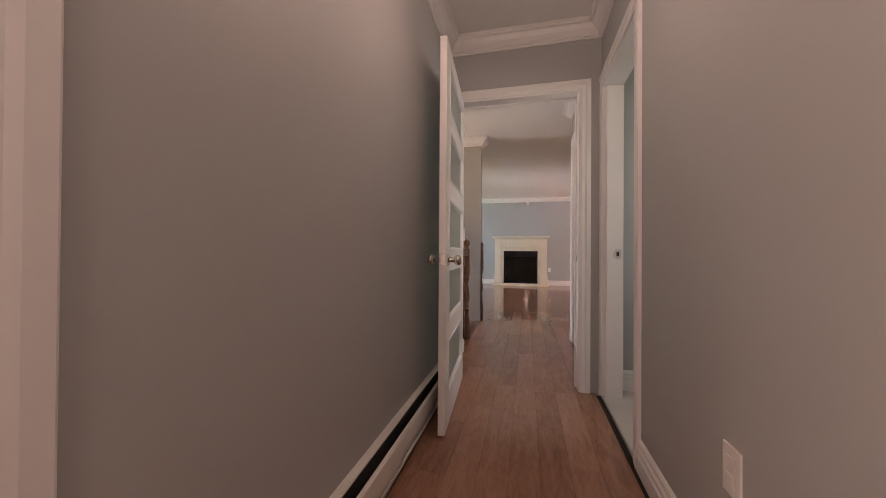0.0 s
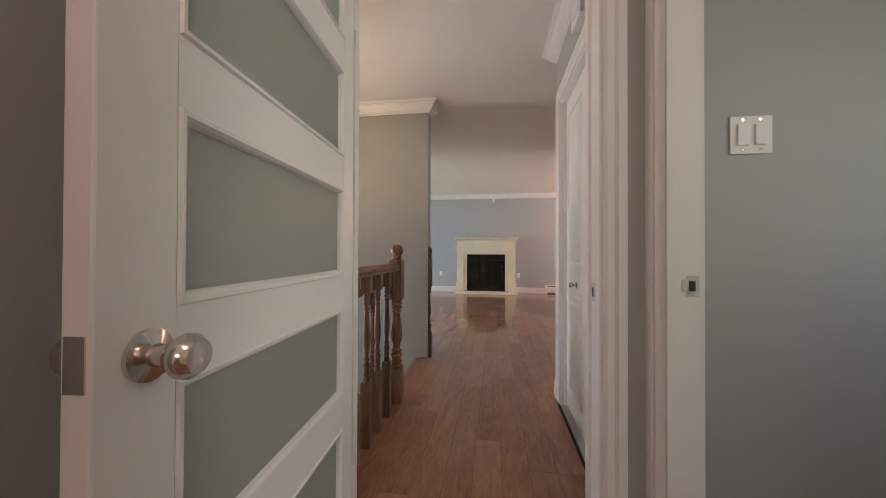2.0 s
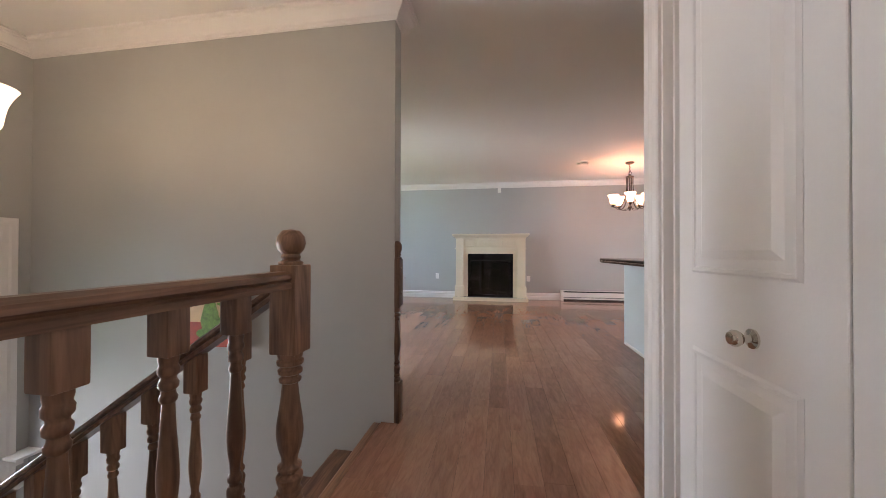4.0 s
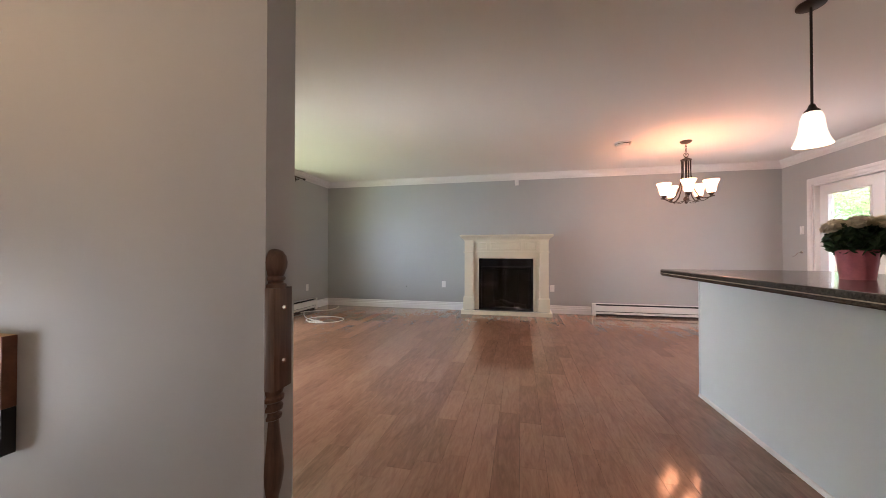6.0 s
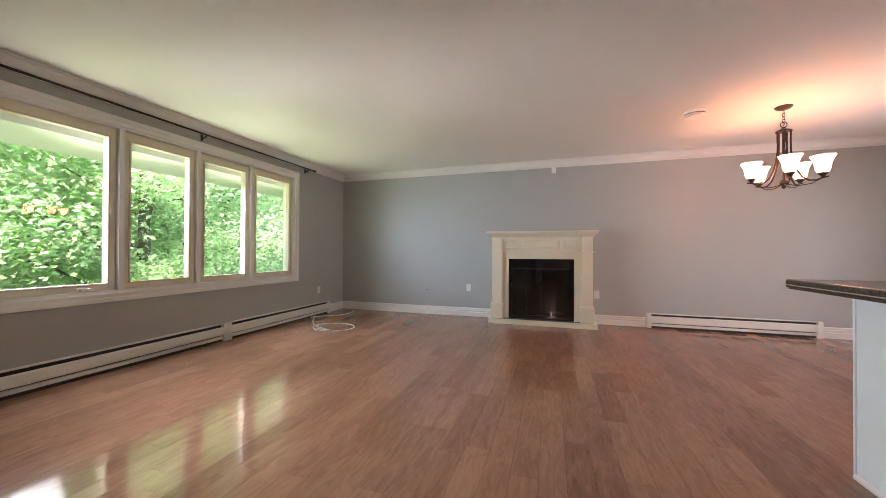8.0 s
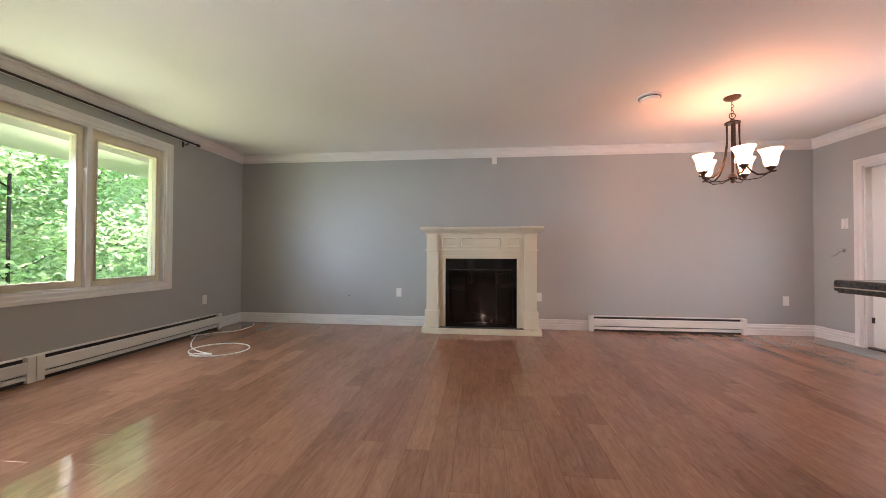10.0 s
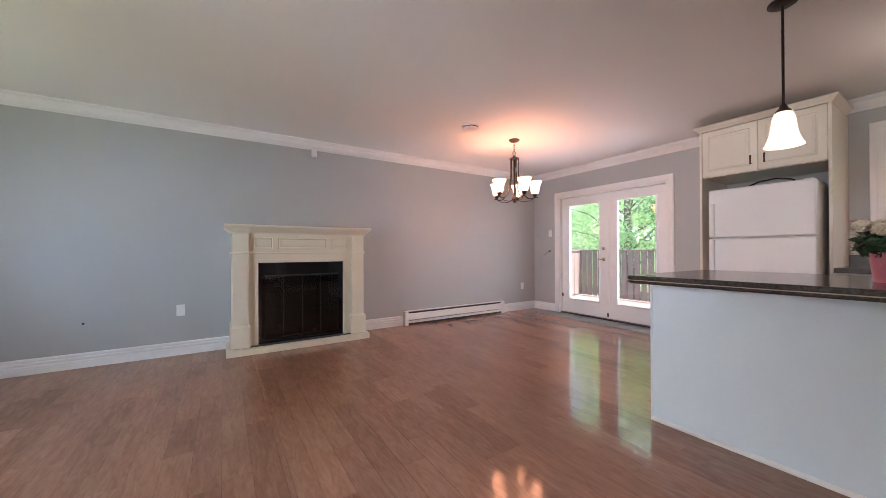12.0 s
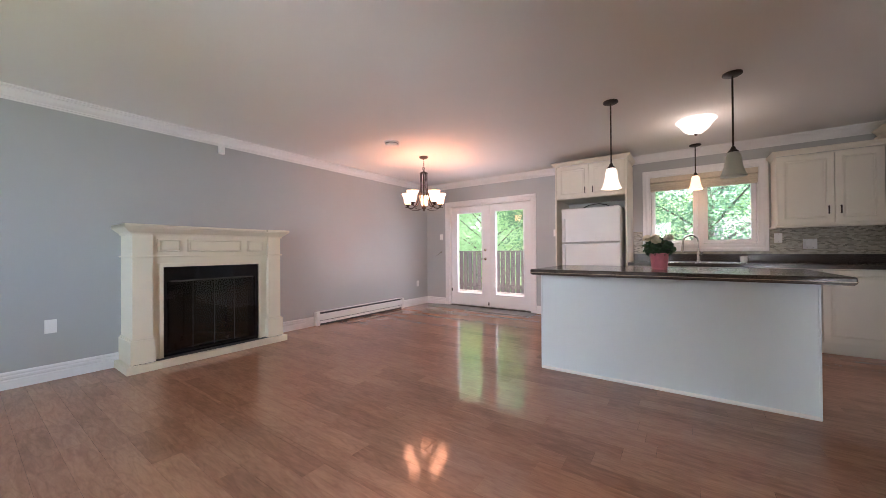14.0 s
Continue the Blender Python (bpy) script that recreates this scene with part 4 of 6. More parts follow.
def chandelier(x, y, ztop, zshade, shade_mat, watts, label, colour, turn, arms=5, rise=0.12, tall=0.455):
    c = thing("chandelier", x, y, 0, label, "chandelier")
    part("canopy", lathe([(0, ztop), (0.065, ztop), (0.066, ztop - 0.008), (0.05, ztop - 0.025), (0.012, ztop - 0.035), (0, ztop - 0.036)], 24), BRONZE, c, smooth=True)
    hub = zshade + tall
    z, n = ztop - 0.035, 0
    while z > hub + 0.05:
        zz = z - 0.02
        pts = [((0.010 * math.cos(a) if n % 2 else 0), (0 if n % 2 else 0.010 * math.cos(a)), zz + 0.018 * math.sin(a)) for a in [2 * math.pi * i / 12 for i in range(12)]]
        part("chain_link", tube(pts, 0.0028, 6, closed=True), BRONZE, c, smooth=True)
        z -= 0.027
        n += 1
    part("ring", tube([(0.026 * math.cos(a), 0, hub + 0.045 + 0.026 * math.sin(a)) for a in [2 * math.pi * i / 16 for i in range(16)]], 0.004, 6, closed=True), BRONZE, c, smooth=True)
    part("hub", lathe([(0, hub + 0.022), (0.012, hub + 0.02), (0.018, hub + 0.005), (0.054, hub - 0.012), (0.060, hub - 0.016), (0.060, hub - 0.024), (0.012, hub - 0.028), (0.010, zshade - 0.02), (0.03, zshade - 0.04), (0.034, zshade - 0.06), (0.016, zshade - 0.085), (0.018, zshade - 0.10), (0, zshade - 0.115)], 20), BRONZE, c, smooth=True)
    for i in range(arms):
        a = 2 * math.pi * i / arms + radians(turn)
        ca, sa = math.cos(a), math.sin(a)
        ctrl = [(0.048, hub - 0.02), (0.047, hub - 0.12), (0.050, hub - 0.22), (0.062, zshade + 0.14), (0.085, zshade + 0.055), (0.120, zshade - 0.015), (0.165, zshade - 0.055), (0.21, zshade - 0.060), (ARM, zshade - 0.045), (ARM + 0.035, zshade - 0.040)]
        arm = part("arm", tube([(r * ca, r * sa, zz) for r, zz in ctrl], 0.0075, 8), BRONZE, c, smooth=True)
        lower = [(0.02, zshade - 0.07), (0.09, zshade - 0.095), (0.18, zshade - 0.088), (0.225, zshade - 0.06), (ARM, zshade - 0.04)]
        part("lower_arm", tube([(r * ca, r * sa, zz) for r, zz in lower], 0.004, 6), BRONZE, c, smooth=True)
        bm = lathe([(0, zshade - 0.045), (0.012, zshade - 0.042), (0.02, zshade - 0.025), (0.034, zshade - 0.012), (0.036, zshade - 0.002), (0.02, zshade)], 16)
        for v in bm.verts:
            v.co += Vector((ARM * ca, ARM * sa, 0))
        part("socket", bm, BRONZE, c, smooth=True)
        bm = shade_mesh()
        for v in bm.verts:
            v.co += Vector((ARM * ca, ARM * sa, zshade))
        part("shade", bm, shade_mat, c, "lit white bell glass", smooth=True)
        bulb("chandelier_bulb", x + ARM * ca, y + ARM * sa, zshade + rise, watts, colour)
    return c


chandelier(2.277, 9.255, CE, 1.768, OPALAMBER, 1.10, "dark bronze five-light chandelier with lit bell glass shades", (1.0, 0.40, 0.20), 36.3)
chandelier(-1.66, 4.05, CE, 1.36, OPALWARM, 8.4, "dark bronze chandelier with lit glass shades over the stairs", (1.0, 0.72, 0.45), 18, 3, 0.168, 0.37)


def pendant(x, y, zb, label, lit=True, warm=False, k=1.0):
    p = thing("pendant_lamp", x, y, 0, label, "pendant lamp", "kitchen pendants")
    part("canopy", lathe([(0, CE), (0.062, CE), (0.064, CE - 0.012), (0.05, CE - 0.020), (0, CE - 0.022)], 24), BRONZE, p, smooth=True)
    zt = zb + 0.186 * k
    part("rod", tube([(0, 0, CE - 0.02), (0, 0, zt + 0.03)], 0.0065, 10), BRONZE, p, smooth=True)
    part("cap", lathe([(0, zt + 0.045), (0.012, zt + 0.042), (0.020, zt + 0.02), (0.034, zt + 0.006), (0.034, zt - 0.002), (0, zt - 0.002)], 20), BRONZE, p, smooth=True)
    bm = shade_mesh(True, 1.02 * k, 1.26 * k)
    for v in bm.verts:
        v.co.z += zt
    part("shade", bm, (OPALSINK if warm else OPAL) if lit else OPALOFF, p, "lit white bell glass" if lit else "unlit frosted bell glass", smooth=True)
    if lit:
        bulb("pendant_bulb", x, y, zb + 0.02, 3.0 if warm else 2.3, (1.0, 0.46, 0.22) if warm else (1.0, 0.70, 0.45))
    return p


pendant(1.85, 6.74, 1.645, "bronze pendant lamp with a lit bell glass shade")
pendant(1.85, 5.885, 1.645, "bronze pendant lamp with an unlit bell glass shade", lit=False)
pendant(3.92, 6.075, 1.86, "short bronze pendant with a warm lit shade over the sink", warm=True, k=0.95)
fl = thing("flush_ceiling_lamp", 2.86, 6.09, CE, "flush ceiling lamp with a lit flared glass bowl", "ceiling lamp")
part("pan", lathe([(0, 0), (0.12, 0), (0.12, -0.02), (0, -0.02)], 28), BRONZE, fl, smooth=True)
part("bowl", lathe([(0.174, -0.006), (0.178, -0.016), (0.142, -0.050), (0.110, -0.100), (0.060, -0.140), (0.0, -0.150)], 32), OPALBOWL, fl, "lit white glass bowl", smooth=True)
part("finial", lathe([(0, -0.148), (0.018, -0.150), (0.013, -0.163), (0, -0.170)], 14), BRONZE, fl, smooth=True)
bulb("flush_bulb", 2.86, 6.09, CE - 0.32, 5.5, (1.0, 0.84, 0.68))

sm = thing("smoke_detector", 1.53, 9.17, CE, "round white smoke detector on the ceiling", "smoke detector")
part("base", lathe([(0, 0), (0.098, 0), (0.100, -0.012), (0.094, -0.015)], 28), PLASTIC, sm, smooth=True)
part("cover", lathe([(0.082, -0.014), (0.082, -0.028), (0.070, -0.040), (0, -0.044)], 28), PLASTIC, sm, smooth=True)
part("vent", lathe([(0.0835, -0.017), (0.0835, -0.024)], 28), SHADEBLACK, sm)


# ---- living room ----
def fireplace():
    f = thing("fireplace", 0.018, YN, 0, "cream mantel fireplace with a black electric insert", "fireplace")
    yb, yf = 0.0, -0.335

    def p(name, bm, mat=CREAM, label="", smooth=False):
        return part(name, bm, mat, f, label, smooth)
    p("hearth", box(-0.748, 0.748, -0.435, yb, 0.0, 0.068, 0.004))
    # Thin dark strip paints the shadow line on top of the hearth.
    p("shadow_joint", box(-0.70, 0.70, -0.388, yb, 0.068, 0.0716), SHADEBLACK)
    for s in (-1, 1):
        lo, hi = sorted((s * 0.695, s * 0.548))
        p("pilaster", box(lo, hi, -0.372, yb, 0.072, 1.255, 0.003))
        p("plinth", box(lo - 0.018, hi + 0.018, -0.396, yb, 0.0715, 0.285, 0.003))
        p("plinth_cap", box(lo - 0.009, hi + 0.009, -0.384, yb, 0.285, 0.300, 0.004))
        p("capital_band", box(lo - 0.016, hi + 0.016, -0.390, yb, 1.045, 1.062, 0.005))
    p("frieze", box(-0.548, 0.548, yf, yb, 0.985, 1.255))
    p("frieze_band", box(-0.548, 0.548, yf - 0.014, yb, 1.046, 1.061, 0.004))
    for s in (-1, 1):
        lo, hi = sorted((s * 0.548, s * 0.455))
        p("frame", box(lo, hi, yf + 0.012, yb, 0.068, 0.985))
        lo, hi = sorted((s * 0.490, s * 0.455))
        p("frame_bead", box(lo, hi, yf + 0.002, yb, 0.068, 0.985, 0.004))
    p("frame_head", box(-0.455, 0.455, yf + 0.006, yb, 0.948, 0.985, 0.003))
    for x0, x1 in ((-0.505, -0.315), (-0.262, 0.262), (0.315, 0.505)):
        bm = bmesh.new()
        prof = [(0, 0), (0.006, 0.012), (0.013, 0.010), (0.018, 0), (0, -0.001)]
        for a, b, o in (((x0, 1.095), (x0, 1.222), (1, 0)), ((x1, 1.095), (x1, 1.222), (-1, 0)), ((x0, 1.095), (x1, 1.095), (0, 1)), ((x0, 1.222), (x1, 1.222), (0, -1))):
            sweep(prof, (a[0], yf, a[1]), (b[0], yf, b[1]), (o[0], 0, o[1]), up=(0, -1, 0), m0=-1, m1=-1, bm=bm)
        box(x0 + 0.026, x1 - 0.026, yf - 0.007, yf, 1.121, 1.196, 0.005, bm=bm)
        p("frieze_panel", bm)
    mould = [(0, 0), (0.010, 0), (0.016, 0.018), (0.034, 0.030), (0.058, 0.052), (0.066, 0.058), (0.072, 0.070), (0, 0.070)]
    p("mantel_moulding", sweep(mould, (-0.548, yf, 1.255), (0.548, yf, 1.255), (0, -1, 0)))
    for s in (-1, 1):
        lo, hi = sorted((s * 0.695, s * 0.548))
        bm = sweep(mould, (lo, -0.372, 1.255), (hi, -0.372, 1.255), (0, -1, 0), m0=1, m1=1)
        sweep(mould, (s * 0.695, -0.372, 1.255), (s * 0.695, yb, 1.255), (s, 0, 0), m0=1, m1=0, bm=bm)
        p("corner_moulding", bm)
        p("shelf_end", box(min(s * 0.765, s * 0.49), max(s * 0.765, s * 0.49), -0.462, yb, 1.3255, 1.350, 0.004))
    p("mantel_shelf", box(-0.765, 0.765, -0.440, yb, 1.324, 1.348, 0.005))
    # insert
    z0, z1, xi = 0.072, 0.948, 0.455
    yi = yf + 0.03
    bm = box(-xi, -xi + 0.035, yi, yi + 0.03, z0, z1)
    box(xi - 0.035, xi, yi, yi + 0.03, z0, z1, bm=bm)
    box(-xi + 0.035, xi - 0.035, yi, yi + 0.03, z0, z0 + 0.04, bm=bm)
    box(-xi + 0.035, xi - 0.035, yi, yi + 0.03, 0.805, z1, bm=bm)
    p("insert_frame", bm, GLOSSBLACK)
    p("vent_slot", box(-xi + 0.06, xi - 0.06, yi - 0.006, yi + 0.002, 0.795, 0.812, 0.002), SHADEBLACK)
    p("insert_glass", box(-xi + 0.035, xi - 0.035, yi + 0.012, yi + 0.016, z0 + 0.04, 0.805), SMOKED)
    bm = box(-xi + 0.02, xi - 0.02, -0.03, -0.02, z0, z1)
    box(-xi + 0.02, -xi + 0.03, yi + 0.03, -0.03, z0, z1, bm=bm)
    box(xi - 0.03, xi - 0.02, yi + 0.03, -0.03, z0, z1, bm=bm)
    box(-xi + 0.03, xi - 0.03, yi + 0.03, -0.03, z0, z0 + 0.01, bm=bm)
    box(-xi + 0.03, xi - 0.03, yi + 0.03, -0.03, z1 - 0.01, z1, bm=bm)
    p("firebox", bm, SOOT, "dark brick firebox")
    for i, (x, y, l, a, z) in enumerate(((-0.12, -0.17, 0.42, 12, 0.15), (0.14, -0.16, 0.40, -16, 0.16), (0.0, -0.12, 0.5, 4, 0.20), (0.02, -0.2, 0.3, -30, 0.22))):
        bm = tube([(0, 0, 0), (l * 0.3, 0.004, 0.006), (l * 0.65, -0.005, 0), (l, 0, 0.004)], [0.036, 0.042, 0.038, 0.032], 10)
        lg = p("log", bm, LOG, "charred imitation log", True)
        lg.matrix_basis = pose(x - l / 2 * math.cos(radians(a)), y - l / 2 * math.sin(radians(a)), z - 0.02, 0, -4 + 5 * i, a)
    bm = box(-0.20, 0.20, -0.045, -0.032, z0 + 0.02, 0.62)
    p("back_panel", bm, BACKBRICK, "dull brick-patterned back")
    for s in (-1, 1):
        bm = box(-0.006, 0.006, -0.11, 0.11, z0 + 0.02, 0.70)
        w = p("side_panel", bm, BACKBRICK)
        w.matrix_basis = pose(s * 0.30, -0.145, 0, 0, 0, s * 48)
    p("grate", box(-0.26, 0.26, -0.22, -0.10, z0 + 0.01, 0.105), BLACK)
    for s in (-0.2, 0.2, 0.0):
        p("door_bar", box(s - 0.0025, s + 0.0025, yi + 0.004, yi + 0.012, z0 + 0.04, 0.795), BLACK)
    return f


fireplace()
baseboard_heater("baseboard_heater", 1.437, YN, 0, 1.90, "white electric baseboard heater on the end wall")
baseboard_heater("baseboard_heater", XW, 8.25, 90, 1.94, "white electric baseboard heater under the window")
baseboard_heater("baseboard_heater", XW, 6.10, 90, 2.145, "white electric baseboard heater under the window")
plate("wall_outlet", pose(-1.126, YN, 0.462, 0, 0, FACE_S), "white outlet plate on the end wall", "outlet")
plate("wall_outlet", pose(0.80, YN, 0.43, 0, 0, FACE_S), "white outlet plate beside the fireplace", "outlet")
plate("wall_outlet", pose(3.83, YN, 0.43, 0, 0, FACE_S), "white outlet plate near the terrace doors", "outlet")
plate("wall_outlet", pose(XW, 9.97, 0.41, 0, 0, FACE_E), "white outlet plate under the window", "outlet")
plate("light_switch", pose(XE, 10.28, 1.37, 0, 0, FACE_W), "white wall switch beside the terrace doors", "switch", "single")
plate("light_switch", pose(XE, 7.95, 1.374, 0, 0, FACE_W), "white wall switch beside the refrigerator", "switch", "single")
sen = thing("alarm_sensor", 0.2, YN, 2.29, "small white alarm sensor under the crown moulding", "sensor")
part("case", box(-0.032, 0.032, -0.045, 0, -0.05, 0.05, 0.008), PLASTIC, sen)
part("lens", box(-0.02, 0.02, -0.048, -0.044, -0.035, -0.005, 0.001), OPALOFF, sen)
hook = thing("holdback_hook", XE, 10.29, 1.06, "small brass hold-back hook on the wall", "hook")
part("rose", lathe([(0, 0), (0.022, 0), (0.018, 0.01), (0, 0.012)], 16), NICKEL, hook, smooth=True).matrix_basis = pose(0, 0, 0, 0, -90, 0)
part("arm", tube([(-0.01, 0, 0), (-0.05, 0, -0.01), (-0.06, 0.03, -0.05), (-0.055, 0.08, -0.065), (-0.04, 0.11, -0.055)], 0.004, 8), NICKEL, hook, smooth=True)
# Dark button stands for the shaded mouth of a small cable hole.
hole_dot = thing("wall_screw", -1.85, YN, 0.405, "small dark button standing for a cable hole in the wall", "screw")
part("head", lathe([(0, 0), (0.010, 0), (0.008, 0.006), (0, 0.008)], 10), SHADEBLACK, hole_dot).matrix_basis = pose(0, 0, 0, 90, 0, 0)

cable = thing("white_cable", -2.75, 9.25, 0, "loose coil of white cable lying on the floor", "cable")
pts = []
for i in range(57):
    a = 2 * math.pi * i / 50 - 2.0
    pts.append((0.05 + (0.31 - 0.0006 * i) * math.cos(a), -0.02 + (0.25 - 0.0006 * i) * math.sin(a), 0.007 + 0.012 * (i > 50)))
for i in range(1, 25):
    s = i / 24
    pts.append((pts[56][0] * (1 - s) - 0.70 * s, pts[56][1] * (1 - s) + 0.55 * s - 0.16 * math.sin(s * math.pi), 0.019 - 0.012 * s))
part("coil", tube(pts, 0.0065, 8), CABLE, cable, smooth=True)
part("loose_end", tube([(-0.70 + 0.36 * math.sin(i * 0.13), 0.45 + 0.042 * i + 0.05 * math.sin(i * 0.5), 0.008) for i in range(19)], 0.0065, 8), CABLE, cable, smooth=True)


def picture_window():
    w = thing("window_1", XW, 0, 0, "wide white window of four units, outer ones casements", "window", kind="structure")
    y0, y1, z0, z1 = WIN
    add_casing("", Matrix.Identity(4), y0, y1, z0, z1, True, 0.08, parent=w)
    bm = box(-0.2, -0.002, y0, y0 + 0.018, z0, z1)
    box(-0.2, -0.002, y1 - 0.018, y1, z0, z1, bm=bm)
    box(-0.2, -0.002, y0 + 0.018, y1 - 0.018, z0, z0 + 0.018, bm=bm)
    box(-0.2, -0.002, y0 + 0.018, y1 - 0.018, z1 - 0.018, z1, bm=bm)
    part("window_jamb", bm, TRIM, w)
    ys = [y0 + 0.018, 7.235, 7.945, 8.652, y1 - 0.018]
    for y in ys[1:4]:
        part("mullion", box(-0.16, -0.006, y - 0.022, y + 0.022, z0 + 0.018, z1 - 0.018, 0.003), TRIM, w)
    for i in range(4):
        a = ys[i] + (0.022 if i else 0)
        b = ys[i + 1] - (0.022 if i < 3 else 0)
        lo, hi = z0 + 0.018, z1 - 0.018
        s = 0.064
        xo, xi = -0.11, -0.045
        sash = part("sash", wall_with_hole('y', a + 0.004, b - 0.004, xo, xi, lo + 0.004, hi - 0.004, [(a + s, b - s, lo + s, hi - s - 0.03)]), CREAM, w)
        part("pane", box(-0.083, -0.077, a + s, b - s, lo + s, hi - s - 0.03), CLEAR, sash).visible_shadow = False
        bead = wall_with_hole('y', a + s - 0.014, b - s + 0.014, xi, xi + 0.010, lo + s - 0.014, hi - s - 0.016, [(a + s, b - s, lo + s, hi - s - 0.03)])
        part("glazing_bead", bead, BLIND, sash, "beige glazing bead")
        if i in (0, 3):
            cr = part("crank_handle", box(-0.045, -0.012, (a + b) / 2 + 0.14, (a + b) / 2 + 0.22, lo + 0.012, lo + 0.03, 0.005), PLASTIC, sash)
            part("crank_arm", tube([(-0.02, (a + b) / 2 + 0.20, lo + 0.028), (-0.005, (a + b) / 2 + 0.15, lo + 0.036), (0.0, (a + b) / 2 + 0.10, lo + 0.03)], 0.006, 8), PLASTIC, cr)
            part("lock_lever", box(-0.045, -0.03, a + 0.02, a + 0.034, lo + 0.45, lo + 0.55, 0.004), PLASTIC, sash)
    return w


picture_window()
rod = thing("curtain_rod", XW + 0.075, 7.92, 2.325, "dark metal curtain rod above the window", "curtain rod")
part("rod", tube([(0, -1.80, 0), (0, 1.80, 0)], 0.010, 10), BRONZE, rod, smooth=True)
for s in (-1, 1):
    part("finial", tube([(0, s * 1.80, 0), (0, s * 1.83, 0.0), (0, s * 1.85, 0), (0, s * 1.87, 0)], [0.010, 0.018, 0.018, 0.006], 10), BRONZE, rod, smooth=True)
for y in (-1.70, 0.04, 1.70):
    b = part("bracket", tube([(-0.075, y, -0.03), (-0.03, y, -0.035), (0.0, y, -0.015)], 0.006, 8), BRONZE, rod, smooth=True)
    part("bracket_plate", box(-0.0755, -0.070, y - 0.012, y + 0.012, -0.06, 0.02), BRONZE, b)


def terrace_doors():
    d = thing("door_3", XE, 0, 0, "white closed french doors with full glass", "door", kind="structure")
    y0, y1, z0, z1 = FDOOR
    for side, bm in casing(-y1, -y0, 0, z1):
        part("casing_" + side, bm, TRIM, d).matrix_basis = pose(0, 0, 0, 0, 0, 180)
    bm = box(0.002, 0.2, y0, y0 + 0.02, 0, z1)
    box(0.002, 0.2, y1 - 0.02, y1, 0, z1, bm=bm)
    box(0.002, 0.2, y0 + 0.02, y1 - 0.02, z1 - 0.02, z1, bm=bm)
    part("frame", bm, TRIM, d)
    part("threshold", box(0.0, 0.2, y0 + 0.02, y1 - 0.02, 0.0, 0.022, 0.004), BRONZE, d)
    mid = (y0 + y1) / 2
    for a, b in ((y0 + 0.022, mid - 0.003), (mid + 0.003, y1 - 0.022)):
        gy0, gy1 = a + 0.145, b - 0.145
        leaf = part("door_leaf", wall_with_hole('y', a, b, 0.06, 0.105, 0.024, z1 - 0.024, [(gy0, gy1, 0.26, 1.82)]), DOORW, d)
        part("pane", box(0.080, 0.086, gy0, gy1, 0.26, 1.82), CLEAR, leaf).visible_shadow = False
        bm = bmesh.new()
        prof = [(0, 0), (0.020, 0), (0.016, 0.010), (0.004, 0.014), (0, 0.012)]
        for p0, p1, o in (((gy0, 0.26), (gy0, 1.82), (-1, 0)), ((gy1, 0.26), (gy1, 1.82), (1, 0)), ((gy0, 0.26), (gy1, 0.26), (0, -1)), ((gy0, 1.82), (gy1, 1.82), (0, 1))):
            sweep(prof, (0.06, p0[0], p0[1]), (0.06, p1[0], p1[1]), (0, o[0], o[1]), up=(-1, 0, 0), m0=1, m1=1, bm=bm)
        part("glass_frame", bm, DOORW, leaf)
        if a > mid - 0.1:
            k = part("lever_rose", lathe([(0, 0), (0.028, 0), (0.026, 0.008), (0.01, 0.012), (0.01, 0.04), (0, 0.042)], 18), NICKEL, leaf, smooth=True)
            k.matrix_basis = pose(0.06, a + 0.07, 0.93, 0, -90, 0)
            part("lever", box(0.018, 0.03, a + 0.06, a + 0.16, 0.922, 0.938, 0.004), NICKEL, leaf)
            k = part("deadbolt", lathe([(0, 0), (0.028, 0), (0.024, 0.014), (0.012, 0.018), (0, 0.022)], 18), NICKEL, leaf, smooth=True)
            k.matrix_basis = pose(0.06, a + 0.07, 1.10, 0, -90, 0)
    part("astragal", box(0.05, 0.06, mid - 0.025, mid + 0.02, 0.024, z1 - 0.024, 0.003), DOORW, d)
    for y, z in ((y1 - 0.03, 0.28), (mid, 0.05)):
        part("bolt", box(0.045, 0.056, y - 0.012, y + 0.012, z, z + 0.06), BLACK, d)
    return d


terrace_doors()


